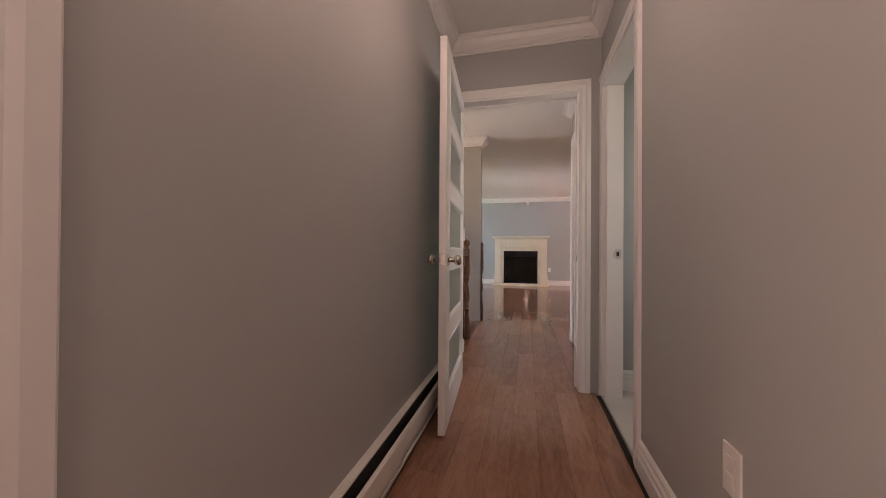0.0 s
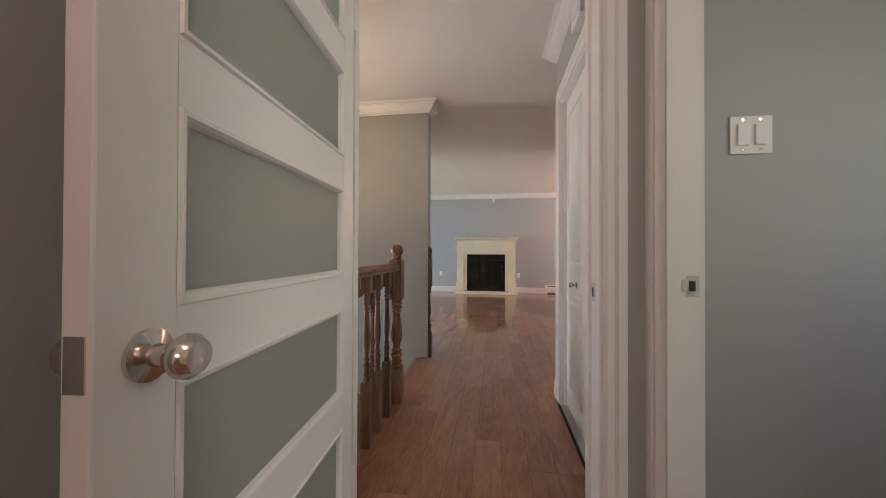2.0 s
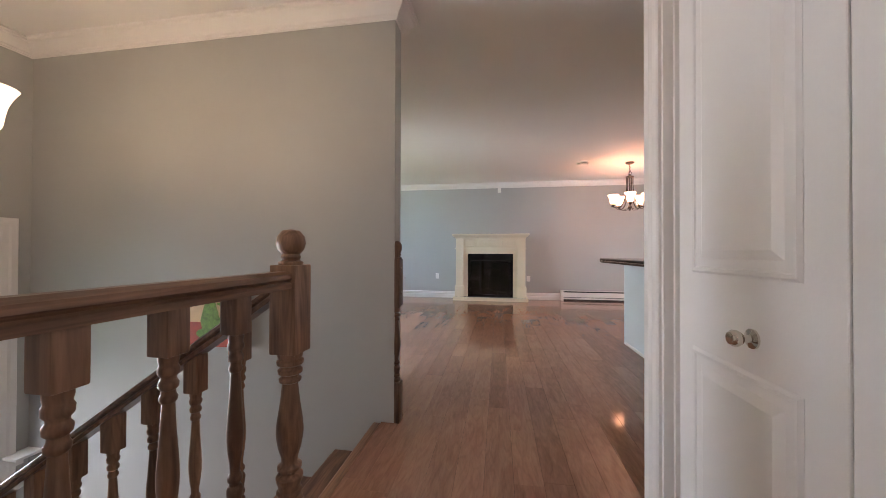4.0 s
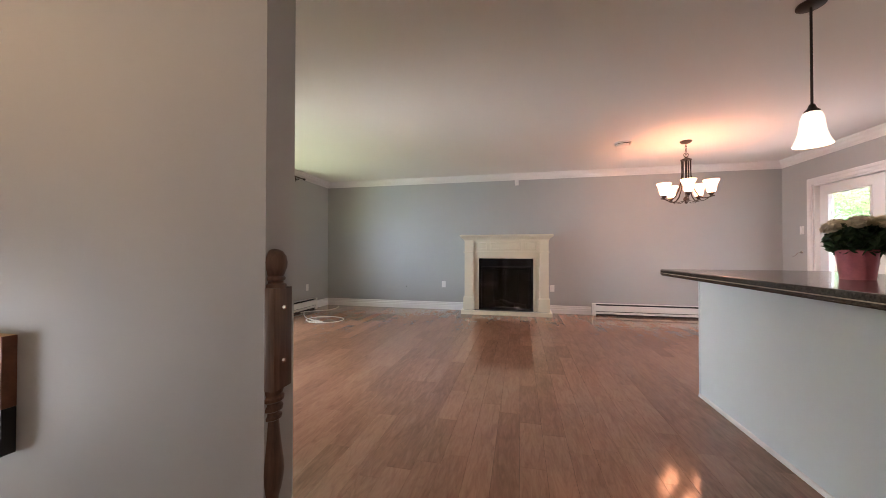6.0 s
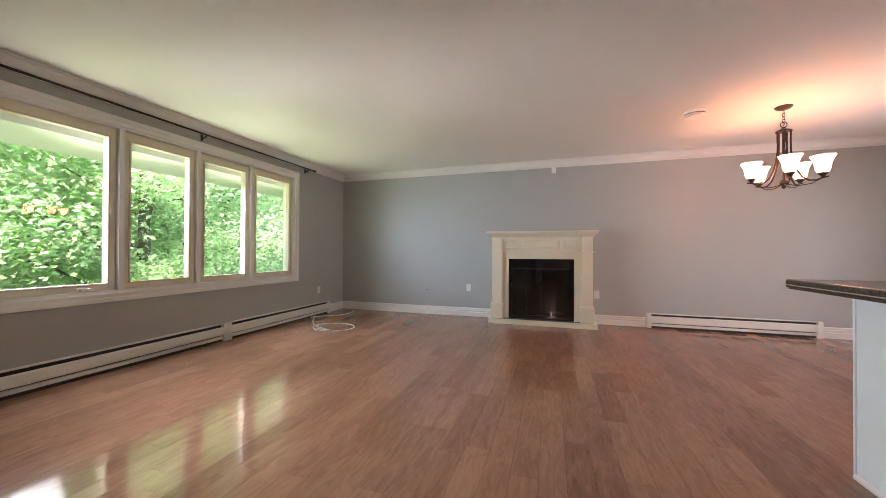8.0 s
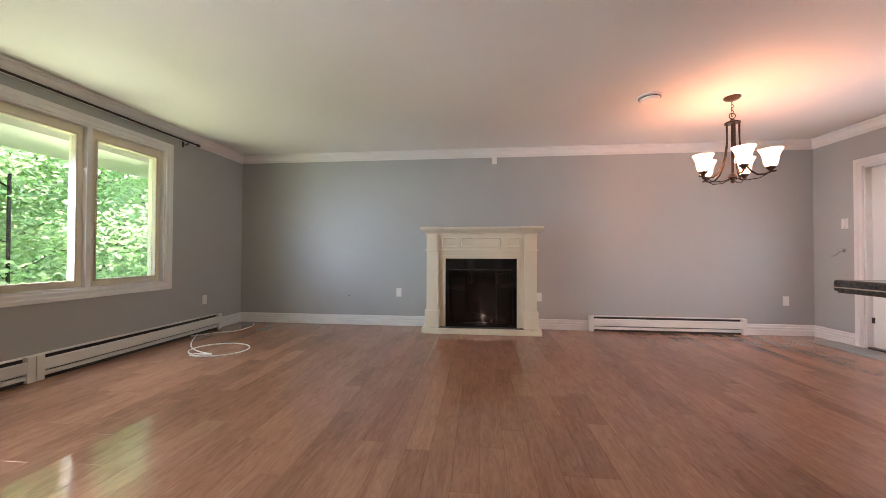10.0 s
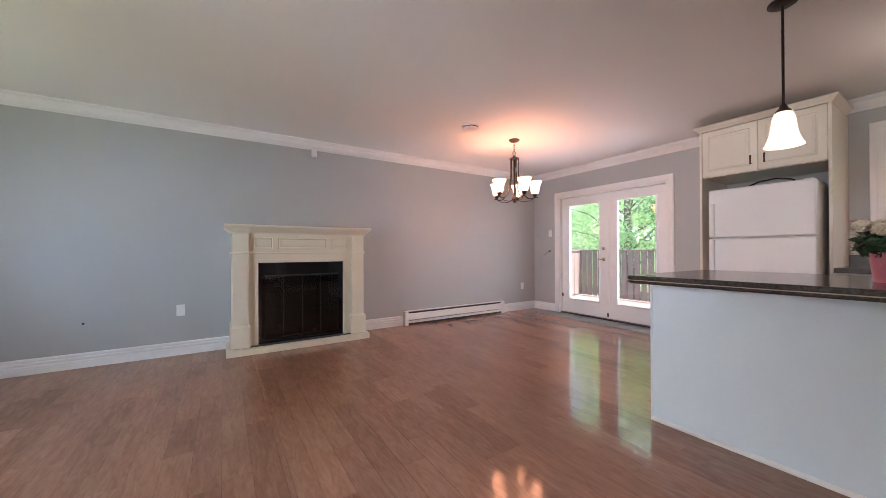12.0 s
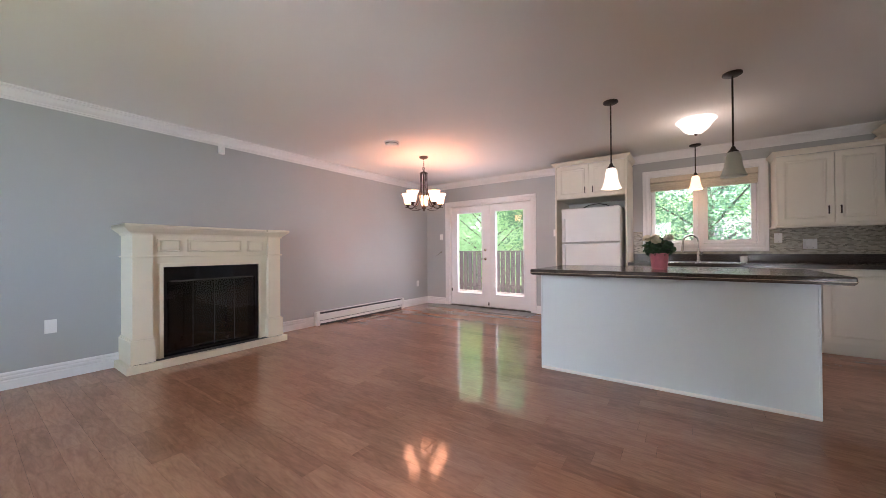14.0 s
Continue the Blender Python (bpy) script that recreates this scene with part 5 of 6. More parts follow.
# ---- kitchen ----
def kitchen_window():
    w = thing("window_2", XE, 0, 0, "white kitchen window with a rolled beige blind", "window", kind="structure")
    y0, y1, z0, z1 = KWIN
    for side, bm in casing(-y1, -y0, z0, z1, True):
        part("casing_" + side, bm, TRIM, w).matrix_basis = pose(0, 0, 0, 0, 0, 180)
    bm = box(0.002, 0.2, y0, y0 + 0.016, z0, z1)
    box(0.002, 0.2, y1 - 0.016, y1, z0, z1, bm=bm)
    box(0.002, 0.2, y0 + 0.016, y1 - 0.016, z0, z0 + 0.016, bm=bm)
    box(0.002, 0.2, y0 + 0.016, y1 - 0.016, z1 - 0.016, z1, bm=bm)
    part("window_jamb", bm, TRIM, w)
    mid = (y0 + y1) / 2
    part("mullion", box(0.05, 0.16, mid - 0.03, mid + 0.03, z0 + 0.016, z1 - 0.016), TRIM, w)
    for a, b in ((y0 + 0.016, mid - 0.03), (mid + 0.03, y1 - 0.016)):
        lo, hi, s = z0 + 0.016, z1 - 0.016, 0.05
        sash = part("sash", wall_with_hole('y', a + 0.003, b - 0.003, 0.07, 0.13, lo + 0.003, hi - 0.003, [(a + s, b - s, lo + s, hi - s)]), TRIM, w)
        part("pane", box(0.098, 0.104, a + s, b - s, lo + s, hi - s), CLEAR, sash).visible_shadow = False
        part("crank", box(0.04, 0.07, (a + b) / 2 - 0.08, (a + b) / 2 + 0.08, lo + 0.005, lo + 0.022, 0.005), PLASTIC, sash)
    return w


kitchen_window()
bl = thing("roller_blind", XE + 0.015, 6.02, 2.10, "rolled-up beige fabric blind in the window", "blind")
part("headrail", box(-0.06, 0.04, -0.575, 0.575, -0.07, 0.0, 0.004), BLIND, bl)
bm = bmesh.new()
for i in range(4):
    box(-0.055 + 0.006 * i, 0.03 - 0.004 * i, -0.572, 0.572, -0.105 - 0.028 * i, -0.075 - 0.028 * i, 0.008, bm=bm)
part("folded_fabric", bm, BLIND, bl)


def shaker(parent, x, y0, y1, z0, z1, handle=None, mat=CABINET):
    """A cabinet door facing -x with a moulded, raised panel."""
    dr = part("door", box(x, x + 0.020, y0 + 0.0015, y1 - 0.0015, z0 + 0.0015, z1 - 0.0015, 0.003), mat, parent)
    e = 0.055
    bm = bmesh.new()
    prof = [(0, 0), (0.006, 0.005), (0.014, 0.003), (0.018, -0.001), (0, -0.001)]
    a0, a1, b0, b1 = y0 + e, y1 - e, z0 + e, z1 - e
    for p0, p1, o in (((a0, b0), (a0, b1), (1, 0)), ((a1, b0), (a1, b1), (-1, 0)), ((a0, b0), (a1, b0), (0, 1)), ((a0, b1), (a1, b1), (0, -1))):
        sweep(prof, (x, p0[0], p0[1]), (x, p1[0], p1[1]), (0, o[0], o[1]), up=(-1, 0, 0), m0=-1, m1=-1, bm=bm)
    box(x - 0.004, x + 0.001, a0 + 0.030, a1 - 0.030, b0 + 0.030, b1 - 0.030, 0.003, bm=bm)
    part("panel_moulding", bm, mat, dr)
    if handle:
        hy, hz = handle
        bm = box(x - 0.028, x - 0.020, hy - 0.006, hy + 0.006, hz - 0.045, hz + 0.045, 0.003)
        for q in (-0.036, 0.036):
            box(x - 0.022, x + 0.001, hy - 0.004, hy + 0.004, hz + q - 0.004, hz + q + 0.004, bm=bm)
        part("handle", bm, BRONZE, dr, "dark bronze handle")
    return dr


FX = 3.50
fc = thing("fridge_cabinet", 0, 0, 0, "cream tall surround with a cabinet over the refrigerator", "cabinet", "kitchen cabinets")
part("side_panel", box(FX, XE - 0.002, 6.815, 6.835, 0.0, 2.30), CABINET, fc)
part("side_panel", box(FX, XE - 0.002, 7.735, 7.755, 0.0, 2.30), CABINET, fc)
part("box", box(FX + 0.022, XE - 0.002, 6.835, 7.735, 1.822, 2.30), CABINET, fc)
shaker(fc, FX, 6.838, 7.285, 1.825, 2.295, (7.235, 1.93))
shaker(fc, FX, 7.285, 7.732, 1.825, 2.295, (7.335, 1.93))
CCROWN = [(0, 0), (0.008, 0), (0.018, 0.02), (0.036, 0.036), (0.045, 0.045), (0.045, 0.055), (0, 0.055)]
bm = sweep(CCROWN, (FX, 6.815, 2.30), (FX, 7.755, 2.30), (-1, 0, 0), m0=1, m1=1)
sweep(CCROWN, (FX, 6.815, 2.30), (XE - 0.085, 6.815, 2.30), (0, -1, 0), m0=1, m1=0, bm=bm)
sweep(CCROWN, (FX, 7.755, 2.30), (XE - 0.085, 7.755, 2.30), (0, 1, 0), m0=1, m1=0, bm=bm)
part("cornice", bm, CABINET, fc)

fr = thing("refrigerator", 0, 0, 0, "white top-freezer refrigerator with textured doors", "refrigerator")
part("body", box(3.375, 4.10, 6.875, 7.605, 0.02, 1.645, 0.006), FRIDGE, fr)
part("freezer_door", box(3.30, 3.370, 6.872, 7.608, 1.190, 1.655, 0.012), FRIDGE, fr)
part("fridge_door", box(3.30, 3.370, 6.872, 7.608, 0.10, 1.178, 0.012), FRIDGE, fr)
part("handle", box(3.268, 3.302, 7.555, 7.585, 1.20, 1.52, 0.008), FRIDGE, fr)
part("handle", box(3.268, 3.302, 7.555, 7.585, 0.75, 1.168, 0.008), FRIDGE, fr)
part("hinge_cover", box(3.33, 3.42, 6.89, 6.95, 1.645, 1.665, 0.004), FRIDGE, fr)
part("grille", box(3.35, 3.37, 6.90, 7.58, 0.02, 0.09), SHADEBLACK, fr)
tray = thing("wire_basket", 3.72, 7.15, 1.646, "black wire rack lying on the refrigerator", "rack")
bm = tube([(-0.2, -0.2, 0.02), (0.2, -0.2, 0.02), (0.2, 0.22, 0.02), (-0.2, 0.22, 0.02)], 0.006, 6, closed=True)
part("rim", bm, BLACK, tray)
part("rim", tube([(-0.18, -0.14, 0.022), (-0.18, -0.08, 0.060), (-0.18, 0.02, 0.082), (-0.18, 0.14, 0.070), (-0.18, 0.20, 0.045), (-0.18, 0.24, 0.022)], 0.008, 6), BLACK, tray)
for i in range(7):
    part("wire", tube([(-0.2, -0.18 + i * 0.06, 0.016), (0.2, -0.18 + i * 0.06, 0.016)], 0.004, 6), BLACK, tray)

uc = thing("wall_cabinet", 0, 0, 0, "cream two-door wall cabinet over the worktop", "cabinet", "kitchen cabinets")
UX = 3.80
part("box", box(UX + 0.022, XE - 0.002, 4.532, 5.33, 1.345, 2.13), CABINET, uc)
shaker(uc, UX, 4.885, 5.328, 1.36, 2.12, (4.93, 1.50))
shaker(uc, UX, 4.534, 4.882, 1.36, 2.12, (4.84, 1.50))
bm = sweep(CCROWN, (UX, 4.502, 2.13), (UX, 5.33, 2.13), (-1, 0, 0), m0=0, m1=1)
sweep(CCROWN, (UX, 5.33, 2.13), (XE - 0.002, 5.33, 2.13), (0, 1, 0), m0=1, m1=0, bm=bm)
part("cornice", bm, CABINET, uc)
bm = sweep([(0, 0), (0.012, 0), (0.02, 0.014), (0.012, 0.026), (0, 0.026)], (UX + 0.01, 4.502, 1.318), (UX + 0.01, 5.33, 1.318), (-1, 0, 0), m1=1)
sweep([(0, 0), (0.012, 0), (0.02, 0.014), (0.012, 0.026), (0, 0.026)], (UX + 0.01, 5.33, 1.318), (XE - 0.002, 5.33, 1.318), (0, 1, 0), m0=1, bm=bm)
part("light_rail", bm, CABINET, uc)

uc = thing("wall_cabinet", 0, 0, 0, "tall cream two-door wall cabinet in the corner", "cabinet", "kitchen cabinets")
part("box", box(UX - 0.028, XE - 0.002, 3.61, 4.50, 1.345, 2.28), CABINET, uc)
shaker(uc, UX - 0.05, 3.614, 4.055, 1.36, 2.27, (4.01, 1.50))
shaker(uc, UX - 0.05, 4.057, 4.498, 1.36, 2.27, (4.10, 1.50))
bm = sweep(CCROWN, (UX - 0.05, 3.61, 2.28), (UX - 0.05, 4.50, 2.28), (-1, 0, 0), m0=0, m1=1)
sweep(CCROWN, (UX - 0.05, 4.50, 2.28), (XE - 0.085, 4.50, 2.28), (0, 1, 0), m0=1, m1=0, bm=bm)
part("cornice", bm, CABINET, uc)

BX = 3.53
for y0, y1, doors in ((3.61, 4.505, 2), (4.51, 5.045, 1), (5.05, 5.70, 2), (5.705, 6.42, 2), (6.425, 6.81, 1)):
    bc = thing("base_cabinet", 0, 0, 0, "cream base cabinet with moulded door", "cabinet", "kitchen cabinets")
    part("box", box(BX + 0.022, XE - 0.002, y0, y1, 0.10, 0.875), CABINET, bc)
    part("toe_kick", box(BX + 0.06, BX + 0.075, y0, y1, 0.0, 0.10), CABINET, bc)
    w = (y1 - y0) / doors
    for i in range(doors):
        shaker(bc, BX, y0 + i * w + 0.002, y0 + (i + 1) * w - 0.002, 0.125, 0.865, None)
wt = thing("worktop", 0, 0, 0, "dark speckled laminate worktop with upstand", "worktop")
part("slab", wall_with_hole('y', 3.602, 6.812, 3.50, XE - 0.002, 0.877, 0.918, []), LAMINATE, wt)
part("upstand", box(XE - 0.022, XE - 0.002, 3.602, 6.812, 0.919, 1.02, 0.003), LAMINATE, wt)
tagged(part("backsplash", wall_with_hole('y', 3.602, 6.812, XE - 0.009, XE - 0.0005, 1.0205, 1.345, [(KWIN[0] - 0.09, KWIN[1] + 0.09, 1.053, 1.345)]), MOSAIC), "fine beige and grey mosaic tile backsplash", "backsplash", kind="structure")
plate("light_switch", pose(XE - 0.009, 5.27, 1.215, 0, 0, FACE_W), "white switch on the mosaic backsplash", "switch", "single")
plate("wall_outlet", pose(XE - 0.009, 5.0, 1.14, 0, 0, FACE_W), "white outlet on the mosaic backsplash", "outlet", "double")
snk = thing("kitchen_sink", 3.82, 6.03, 0.918, "stainless steel sink set in the worktop", "sink")
part("rim", wall_with_hole('y', -0.40, 0.40, -0.24, 0.24, 0.0, 0.008, []), STEEL, snk)
# No hollow here: a flat dark sheet gives the bowl its shade.
part("bowl", box(-0.20, 0.16, -0.36, 0.36, 0.004, 0.0085), SHADEBLACK, snk, "flat dark sheet painting the shaded sink bowl")
fa = thing("kitchen_faucet", 4.03, 6.05, 0.926, "chrome gooseneck faucet behind the sink", "faucet")
fa.matrix_world = pose(4.03, 6.05, 0.926, 0, 0, -58)
part("base", lathe([(0, 0), (0.028, 0), (0.026, 0.012), (0.020, 0.02), (0.020, 0.11), (0.014, 0.12), (0, 0.12)], 18), CHROME, fa, smooth=True)
arc = [(0, 0, 0.11), (0, 0, 0.26)] + [(-0.085 + 0.085 * math.cos(a), 0.02 * (1 - math.cos(a)), 0.26 + 0.085 * math.sin(a)) for a in [math.pi * i / 10 for i in range(1, 11)]] + [(-0.172, 0.042, 0.22)]
part("spout", tube(arc, 0.012, 12), CHROME, fa, smooth=True)
part("spray_head", tube([(-0.172, 0.042, 0.225), (-0.176, 0.043, 0.17), (-0.178, 0.043, 0.12)], [0.014, 0.017, 0.020], 12), CHROME, fa, smooth=True)
part("lever", tube([(0, -0.02, 0.085), (0, -0.06, 0.10), (-0.01, -0.085, 0.135)], [0.010, 0.009, 0.006], 10), CHROME, fa, smooth=True)
cup = thing("white_cup", 4.02, 5.60, 0.918, "small white cup on the worktop", "cup")
part("bowl", lathe([(0, 0), (0.03, 0), (0.036, 0.02), (0.040, 0.075), (0.037, 0.075), (0.033, 0.02), (0, 0.01)], 20), PLASTIC, cup, smooth=True)

isl = thing("kitchen_island", 0, 0, 0, "white panelled kitchen island", "island")
part("body", box(1.536, 2.10, 5.505, 7.285, 0.0, 0.874, 0.002), ISLAND, isl)
part("base_trim", sweep([(0, 0), (0.012, 0), (0.012, 0.012), (0.006, 0.022), (0, 0.024)], (1.536, 5.505, 0), (1.536, 7.285, 0), (-1, 0, 0)), TRIM, isl)
part("corner_strip", box(1.530, 1.545, 7.279, 7.292, 0.0, 0.874, 0.002), ISLAND, isl)
part("corner_strip", box(1.530, 1.545, 5.498, 5.511, 0.0, 0.874, 0.002), ISLAND, isl)
it = thing("island_worktop", 0, 0, 0, "dark speckled laminate island top with overhang", "worktop")
part("slab", box(1.282, 2.30, 5.41, 7.30, 0.879, 0.922, 0.010, seg=3), LAMINATE, it)
part("edge_strip", box(1.2805, 2.3015, 5.4085, 7.3015, 0.8925, 0.8965, 0.0), EDGESTRIP, it, "thin tan strip")
part("drip_edge", box(1.292, 2.29, 5.42, 7.29, 0.8745, 0.879), LAMINATE, it)

pot = thing("flower_pot", 1.76, 6.37, 0.922, "cream flowers in a pink foil-wrapped pot", "potted plant")
bm = lathe([(0, 0), (0.055, 0), (0.060, 0.05), (0.066, 0.105), (0.075, 0.135), (0.072, 0.136), (0.062, 0.105), (0, 0.10)], 48)
for v in bm.verts:
    a = math.atan2(v.co.y, v.co.x)
    k = 1 + 0.035 * math.sin(a * 9) * (v.co.z / 0.13)
    v.co.x *= k
    v.co.y *= k
part("foil_wrap", bm, PINK, pot, smooth=True)
rnd = random.Random(4)


def leaf_cluster(n, spread, size, flat=1.0, z0=0.0):
    bm = bmesh.new()
    for _ in range(n):
        while True:
            p = Vector((rnd.uniform(-1, 1), rnd.uniform(-1, 1), rnd.uniform(-1, 1)))
            if p.length < 1:
                break
        p = Vector((p.x * spread, p.y * spread, p.z * spread * flat + z0))
        s = size * rnd.uniform(0.6, 1.3)
        q = Euler((rnd.uniform(-1.2, 1.2), rnd.uniform(-1.2, 1.2), rnd.uniform(0, 6.3))).to_matrix()
        vs = [bm.verts.new(p + q @ Vector(c) * s) for c in ((0, -0.55, 0), (0.34, -0.1, 0.10), (0.22, 0.3, 0.06), (0, 0.6, -0.06), (-0.22, 0.3, 0.06), (-0.34, -0.1, 0.10))]
        bm.faces.new((vs[0], vs[1], vs[2], vs[3]))
        bm.faces.new((vs[0], vs[3], vs[4], vs[5]))
    return bm


part("foliage", leaf_cluster(640, 0.100, 0.046, 0.80, 0.176), LEAFDARK, pot)
for a, r, h in ((0.4, 0.070, 0.274), (1.75, 0.084, 0.268), (2.95, 0.086, 0.246), (4.1, 0.084, 0.268), (5.4, 0.080, 0.268)):
    bm = bmesh.new()
    for k in range(230):
        u = 1 - 1.55 * (k + 0.5) / 230
        t = k * 2.39996 + rnd.uniform(-0.2, 0.2)
        q = Vector((math.sqrt(1 - u * u) * math.cos(t), math.sqrt(1 - u * u) * math.sin(t), u * 0.82))
        side = q.cross(Vector((0.2, 0.3, 1.0))).normalized() * 0.0075
        curl = q.cross(side).normalized() * rnd.uniform(-0.004, 0.004) - Vector((0, 0, 0.004))
        L = rnd.uniform(0.036, 0.043)
        vs = [bm.verts.new(c) for c in (q * 0.016, q * L * 0.80 + side, q * L + curl, q * L * 0.80 - side)]
        bm.faces.new(vs)
    core = bmesh.new()
    bmesh.ops.create_icosphere(core, subdivisions=2, radius=0.029)
    join(bm, core)
    for v in bm.verts:
        v.co += Vector((r * math.cos(a), r * math.sin(a), h - 0.010))
    part("bloom", bm, PETAL, pot, "cream chrysanthemum bloom")


# ---- outside ----
structure("ground", box(-120, 120, -120, 120, -1.75, -1.45), GRASS, "green lawn around the house", "ground")
structure("eave_west", box(XW - 1.0, XW - 0.2, 5.0, YN + 0.6, 2.02, 2.12), SIDING, "white soffit over the window", "eave")
structure("deck_floor", box(XE + 0.2, XE + 3.0, 6.9, YN + 1.2, -0.18, -0.06), DECK, "brown painted deck boards", "deck")
rail = thing("deck_railing", 0, 0, 0, "brown painted wooden deck railing with flat pickets", "railing")
DX = XE + 2.75
part("top_rail", box(DX - 0.07, DX + 0.07, 6.9, YN + 1.1, 1.045, 1.085, 0.004), DECK, rail)
part("lower_rail", box(DX - 0.02, DX + 0.02, 6.9, YN + 1.1, 0.08, 0.17), DECK, rail)
y = 6.95
while y < YN + 1.05:
    part("picket", box(DX - 0.045, DX - 0.022, y, y + 0.112, -0.03, 1.043, 0.003), DECK, rail)
    y += 0.145
part("top_rail", box(XE + 0.25, DX, YN + 0.93, YN + 1.07, 1.045, 1.085, 0.004), DECK, rail)
part("lower_rail", box(XE + 0.25, DX, YN + 0.98, YN + 1.02, 0.08, 0.17), DECK, rail)
x = XE + 0.3
while x < DX - 0.1:
    part("picket", box(x, x + 0.14, YN + 0.955, YN + 0.978, -0.03, 1.043, 0.003), DECK, rail)
    x += 0.155

LEAFMESH = {}


def tree(x, y, h, crown, mat, seed, low=0.25, count=60000, leaf=0.075):
    """A tree with a tapered trunk, limbs and a ragged crown of single leaves."""
    rr = random.Random(seed)
    t = thing("tree", x, y, -1.45, "leafy green tree with a ragged crown", "tree", "garden trees")
    part("trunk", tube([(0, 0, 0), (0.05, 0.03, h * 0.3), (-0.05, 0.06, h * 0.6), (0.02, 0, h * 0.92)], [h * 0.028, h * 0.02, h * 0.012, 0.02], 10), BARK, t, smooth=True)
    clumps = []
    limbs = bmesh.new()
    for i in range(26):
        a = i * 2.4 + rr.uniform(-0.3, 0.3)
        z = h * (low + (0.95 - low) * (i / 25))
        reach = crown * math.sqrt(max(0.08, 1 - ((z / h - 0.5) / 0.55) ** 2)) * rr.uniform(0.6, 1.05)
        e = Vector((reach * math.cos(a), reach * math.sin(a), z + reach * 0.15))
        tube([(0, 0, z - reach * 0.35), tuple(e * 0.55 + Vector((0, 0, z * 0.45 - reach * 0.05))), tuple(e)], [h * 0.005, h * 0.003, 0.006], 5, bm=limbs)
        for f in (0.5, 0.8, 1.0):
            clumps.append((Vector((e.x * f, e.y * f, z + (e.z - z) * f)), crown * rr.uniform(0.22, 0.4)))
    part("limbs", limbs, BARK, t)
    n = count
    verts, faces = [], []
    for k in range(n):
        c, s = clumps[rr.randrange(len(clumps))]
        p = c + Vector((rr.gauss(0, 0.5), rr.gauss(0, 0.5), rr.gauss(0, 0.34))) * s
        q = Euler((rr.uniform(-0.9, 0.9), rr.uniform(-0.9, 0.9), rr.uniform(0, 6.3))).to_matrix()
        sz = leaf * rr.uniform(0.6, 1.3)
        b = len(verts)
        for cc in ((0, -0.6, 0), (0.42, 0.0, 0.1), (0, 0.7, -0.05), (-0.42, 0.0, 0.1)):
            verts.append(tuple(p + q @ Vector(cc) * sz))
        faces.append((b, b + 1, b + 2, b + 3))
    me = bpy.data.meshes.new("crown")
    me.from_pydata(verts, [], faces)
    me.materials.append(mat)
    ob = new("crown", me)
    ob.parent = t
    return t


tree(-8.6, 6.4, 6.0, 2.6, LEAF, 1, low=0.12)
t2 = tree(-8.2, 10.2, 6.4, 2.7, LEAF, 2, low=0.10)
tree(-10.5, 14.0, 8.0, 3.2, LEAF, 3, low=0.12)
tree(-11.5, 8.6, 9.0, 3.6, LEAF, 5, low=0.10)
tree(12.0, 13.2, 8.0, 3.3, LEAF, 6, low=0.2, count=34000, leaf=0.075)
tree(10.8, 9.4, 7.2, 2.8, LEAF2, 7, low=0.34, count=34000, leaf=0.070)
tree(10.8, 5.6, 7.6, 3.0, LEAF2, 8, low=0.15, count=34000, leaf=0.070)
for i, (x, y, k) in enumerate(((-14, 4, 1.1), (-15, 12, 1.2), (-13, 18, 1.1), (-15, 22, 1.3), (-12, -2, 1.1))):
    copy_thing(t2, pose(x, y, -1.45, 0, 0, 70 * i) @ Matrix.Diagonal((k, k, k, 1)))
for i, (x, y, k) in enumerate(((17, 16, 1.2), (18, 9, 1.3), (17, 2.5, 1.2), (14, -1.5, 1.1), (15, 21, 1.2))):
    copy_thing(t2, pose(x, y, -1.45, 0, 0, 50 * i + 20) @ Matrix.Diagonal((k, k, k, 1)))
shed = thing("garden_shed", 13.5, 4.0, -1.45, "white sided garden shed with a grey roof", "shed")
part("walls", box(-1.4, 1.4, -1.6, 1.6, 0, 2.6), SIDING, shed)
bm = bmesh.new()
vs = [bm.verts.new(c) for c in ((-1.6, -1.8, 2.6), (1.6, -1.8, 2.6), (0, -1.8, 3.6), (-1.6, 1.8, 2.6), (1.6, 1.8, 2.6), (0, 1.8, 3.6))]
for q in ((0, 1, 2), (3, 5, 4), (0, 2, 5, 3), (1, 4, 5, 2), (0, 3, 4, 1)):
    bm.faces.new([vs[i] for i in q])
part("roof", bm, GREYTILE, shed)
part("door", box(-1.43, -1.4, -0.5, 0.5, 0.05, 2.0), DOORW, shed)
pole = thing("feeder_pole", -6.1, 9.75, -1.45, "dark garden pole with a hanging red feeder", "bird feeder")
part("pole", tube([(0, 0, 0), (0, 0, 3.5)], 0.02, 8), BRONZE, pole)
part("arm", tube([(0, 0, 3.3), (0.0, -0.2, 3.42), (0, -0.42, 3.35)], 0.012, 6), BRONZE, pole)
part("feeder", lathe([(0, 1.85), (0.07, 1.86), (0.08, 1.95), (0.06, 2.02), (0, 2.06)], 14, 0, -0.3), REDMETAL, pole, "red feeder", True)


# ---- tiles at the terrace doors ----
door_tiles = thing("door_tiles", XE, 9.32, 0, "row of grey ceramic tiles before the terrace doors", "tile floor", kind="structure")
for i in range(7):
    part("tile", box(-0.345, -0.002, -1.05 + 0.302 * i + 0.002, -0.75 + 0.302 * i - 0.002, 0.0006, 0.0065, 0.0015, seg=1), GREYTILE, door_tiles)

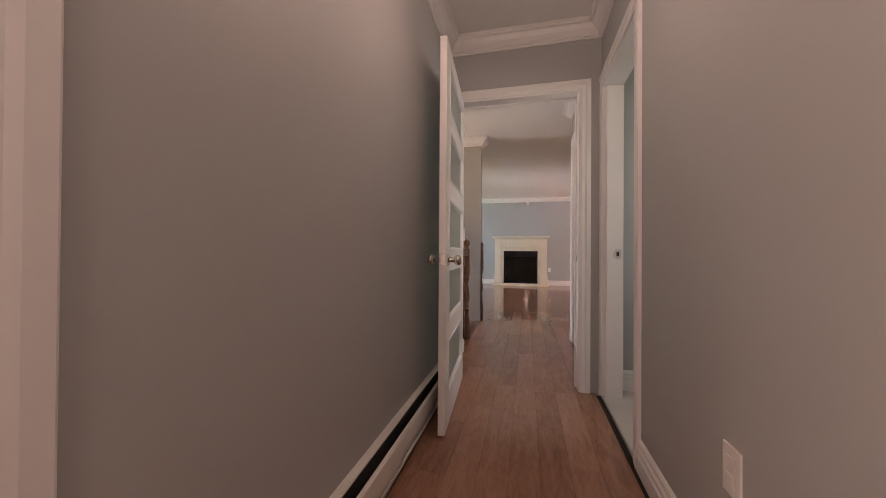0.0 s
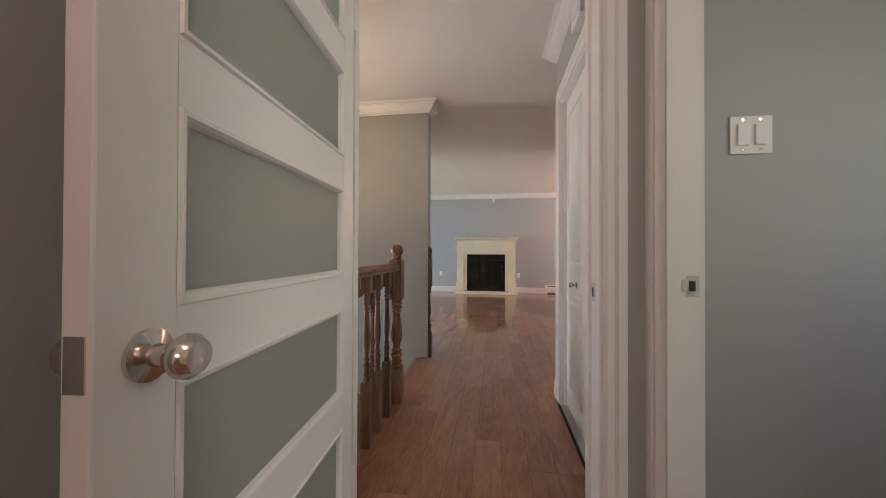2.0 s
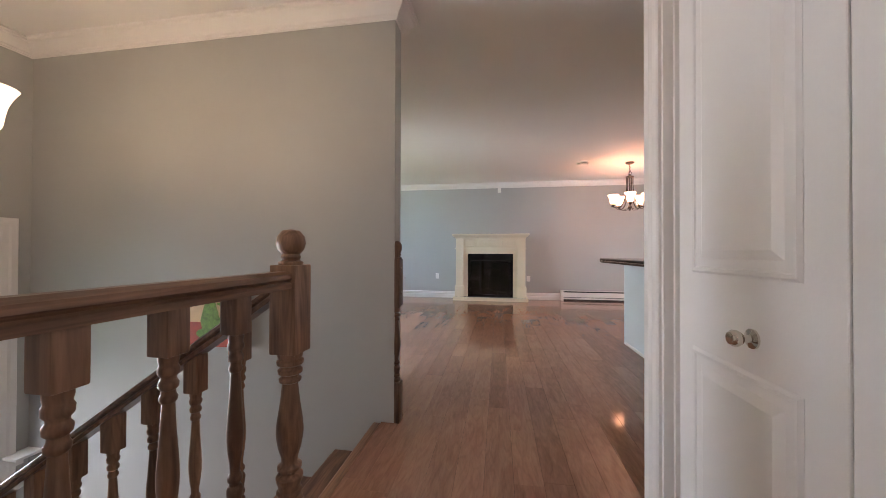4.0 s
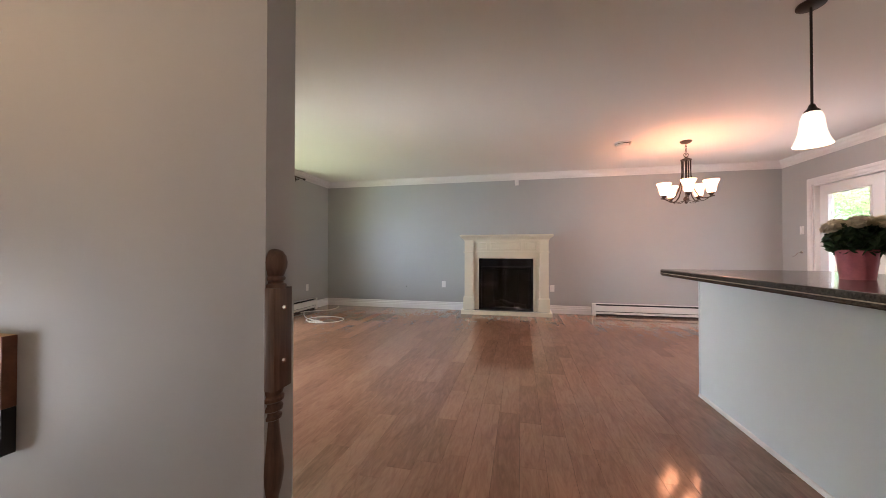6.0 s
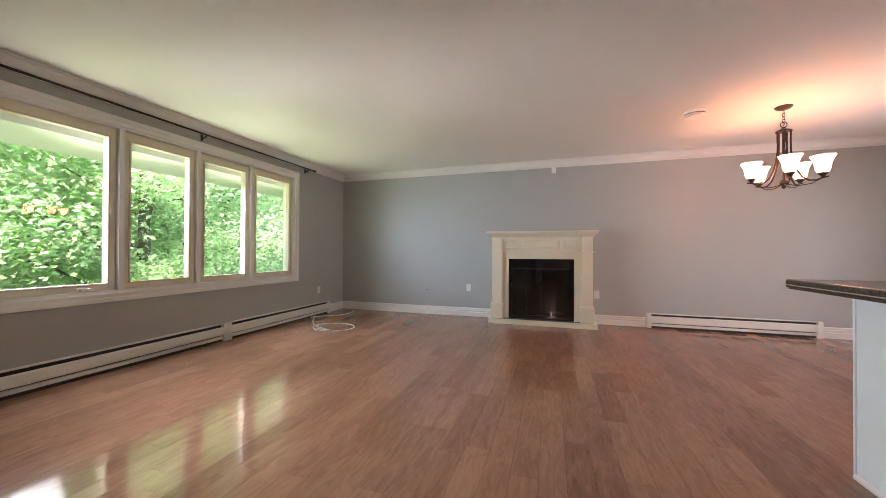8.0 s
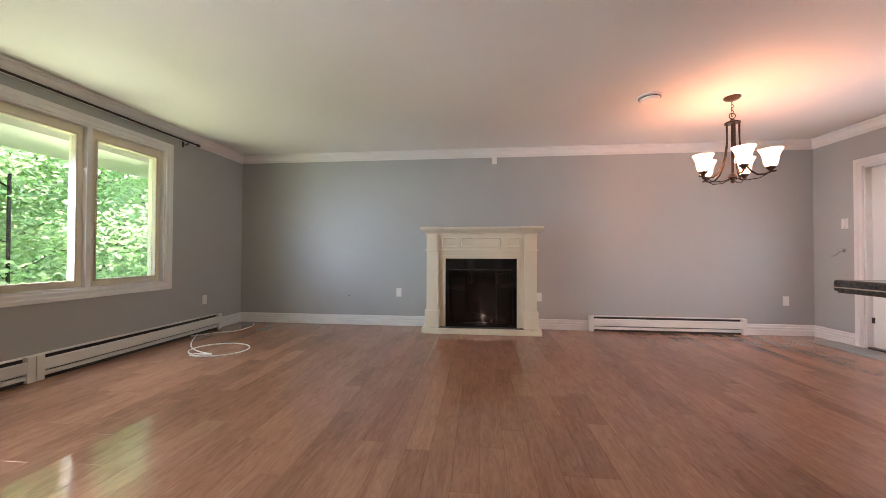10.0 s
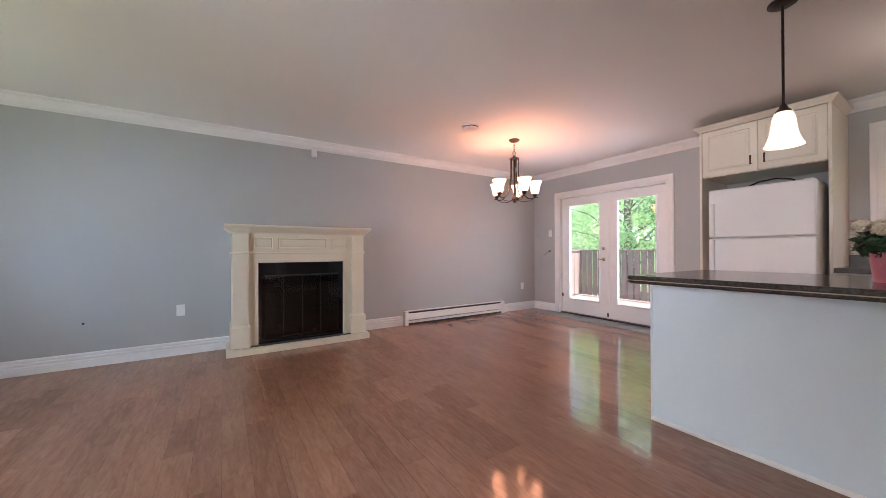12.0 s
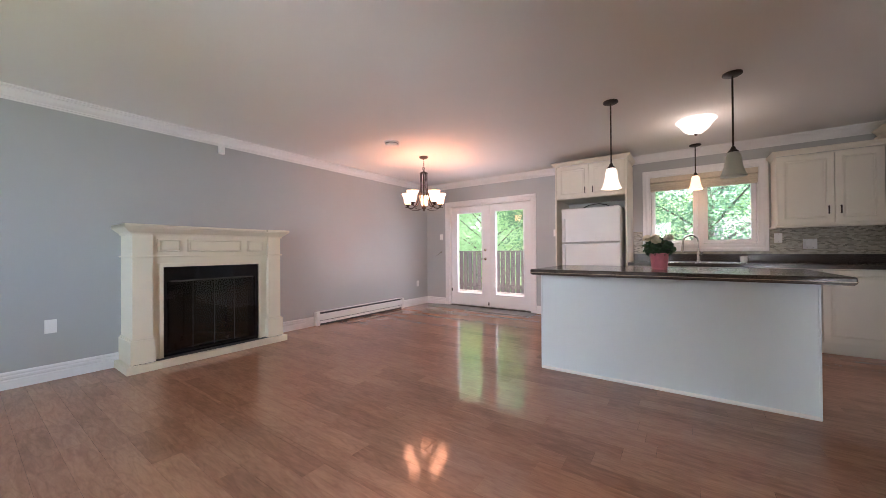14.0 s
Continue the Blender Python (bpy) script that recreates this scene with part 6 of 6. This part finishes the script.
# ---- floorboards ----
def floorboards():
    fl = thing("floor", 0, 0, 0, "glossy reddish brown hardwood strip floor", "floor", kind="structure")
    rr = random.Random(11)
    W = 0.127
    shared = {}
    rest_v, rest_f = [], []
    count = 0

    def corners(L, w, flat=False):
        g, b = 0.0004, 0.0011
        a = [(g, g), (w - g, g), (w - g, L - g), (g, L - g)]
        if flat:
            return [(x, y, -0.014) for x, y in a] + [(x, y, 0.0) for x, y in a], [(0, 1, 5, 4), (1, 2, 6, 5), (2, 3, 7, 6), (3, 0, 4, 7), (4, 5, 6, 7)]
        c = [(b, b), (w - b, b), (w - b, L - b), (b, L - b)]
        v = [(x, y, -0.014) for x, y in a] + [(x, y, -0.0006) for x, y in a] + [(x, y, 0.0) for x, y in c]
        f = [(0, 1, 5, 4), (1, 2, 6, 5), (2, 3, 7, 6), (3, 0, 4, 7), (4, 5, 9, 8), (5, 6, 10, 9), (6, 7, 11, 10), (7, 4, 8, 11), (8, 9, 10, 11)]
        return v, f
    spans = []
    i0 = int(math.floor((XW) / W))
    i1 = int(math.ceil(XE / W))
    for i in range(i0, i1):
        xa, xb = max(i * W, XW), min((i + 1) * W, XE)
        if xb - xa < 0.01:
            continue
        xm = (xa + xb) / 2
        cut = None
        if xa < XF + 0.018 < xb:
            cut = (xa, XF + 0.018 - xa, PART1)
            xa = XF + 0.018
            xm = (xa + xb) / 2
        if xm < XF + 0.018:
            y0 = PART1
        elif xm < HL:
            y0 = HEND1
        elif xm < HR:
            y0 = -0.8
        else:
            y0 = YS if xm < 1.45 else YK
        segs = [(y0, YN)]
        if cut:
            y = cut[2]
            while y < YN - 0.01:
                L = min(0.9, YN - y)
                spans.append((cut[0], cut[1], y, L))
                y += L
        for s0, s1 in segs:
            y = s0
            first = True
            while y < s1 - 0.01:
                L = round(rr.choice((0.45, 0.6, 0.75, 0.9, 1.05, 1.2)) * (rr.uniform(0.3, 1) if first else 1), 2)
                first = False
                if s1 - (y + L) < 0.2:
                    L = s1 - y
                spans.append((xa, xb - xa, y, L))
                y += L
    for xa, w, y, L in spans:
        near = (-0.5 < xa < 0.6 and y < 8.2) or (-1.3 < xa < 1.3 and 6.6 < y < 8.4)
        if near and count < 300:
            key = (round(L, 3), round(w, 3))
            if key not in shared:
                v, f = corners(L, w)
                me = bpy.data.meshes.new("plank")
                me.from_pydata(v, [], f)
                me.materials.append(FLOOR_A)
                shared[key] = me
            ob = new("plank", shared[key])
            ob.parent = fl
            ob.location = (xa, y, 0)
            count += 1
        else:
            v, f = corners(L, w, y > 8.3 or xa > 1.2)
            b = len(rest_v)
            rest_v.extend((x + xa, yy + y, z) for x, yy, z in v)
            rest_f.extend(tuple(k + b for k in q) for q in f)
    me = bpy.data.meshes.new("boards")
    me.from_pydata(rest_v, [], rest_f)
    me.materials.append(FLOOR_B)
    ob = new("boards", me)
    ob.parent = fl
    tagged(ob, kind="stuff")


floorboards()
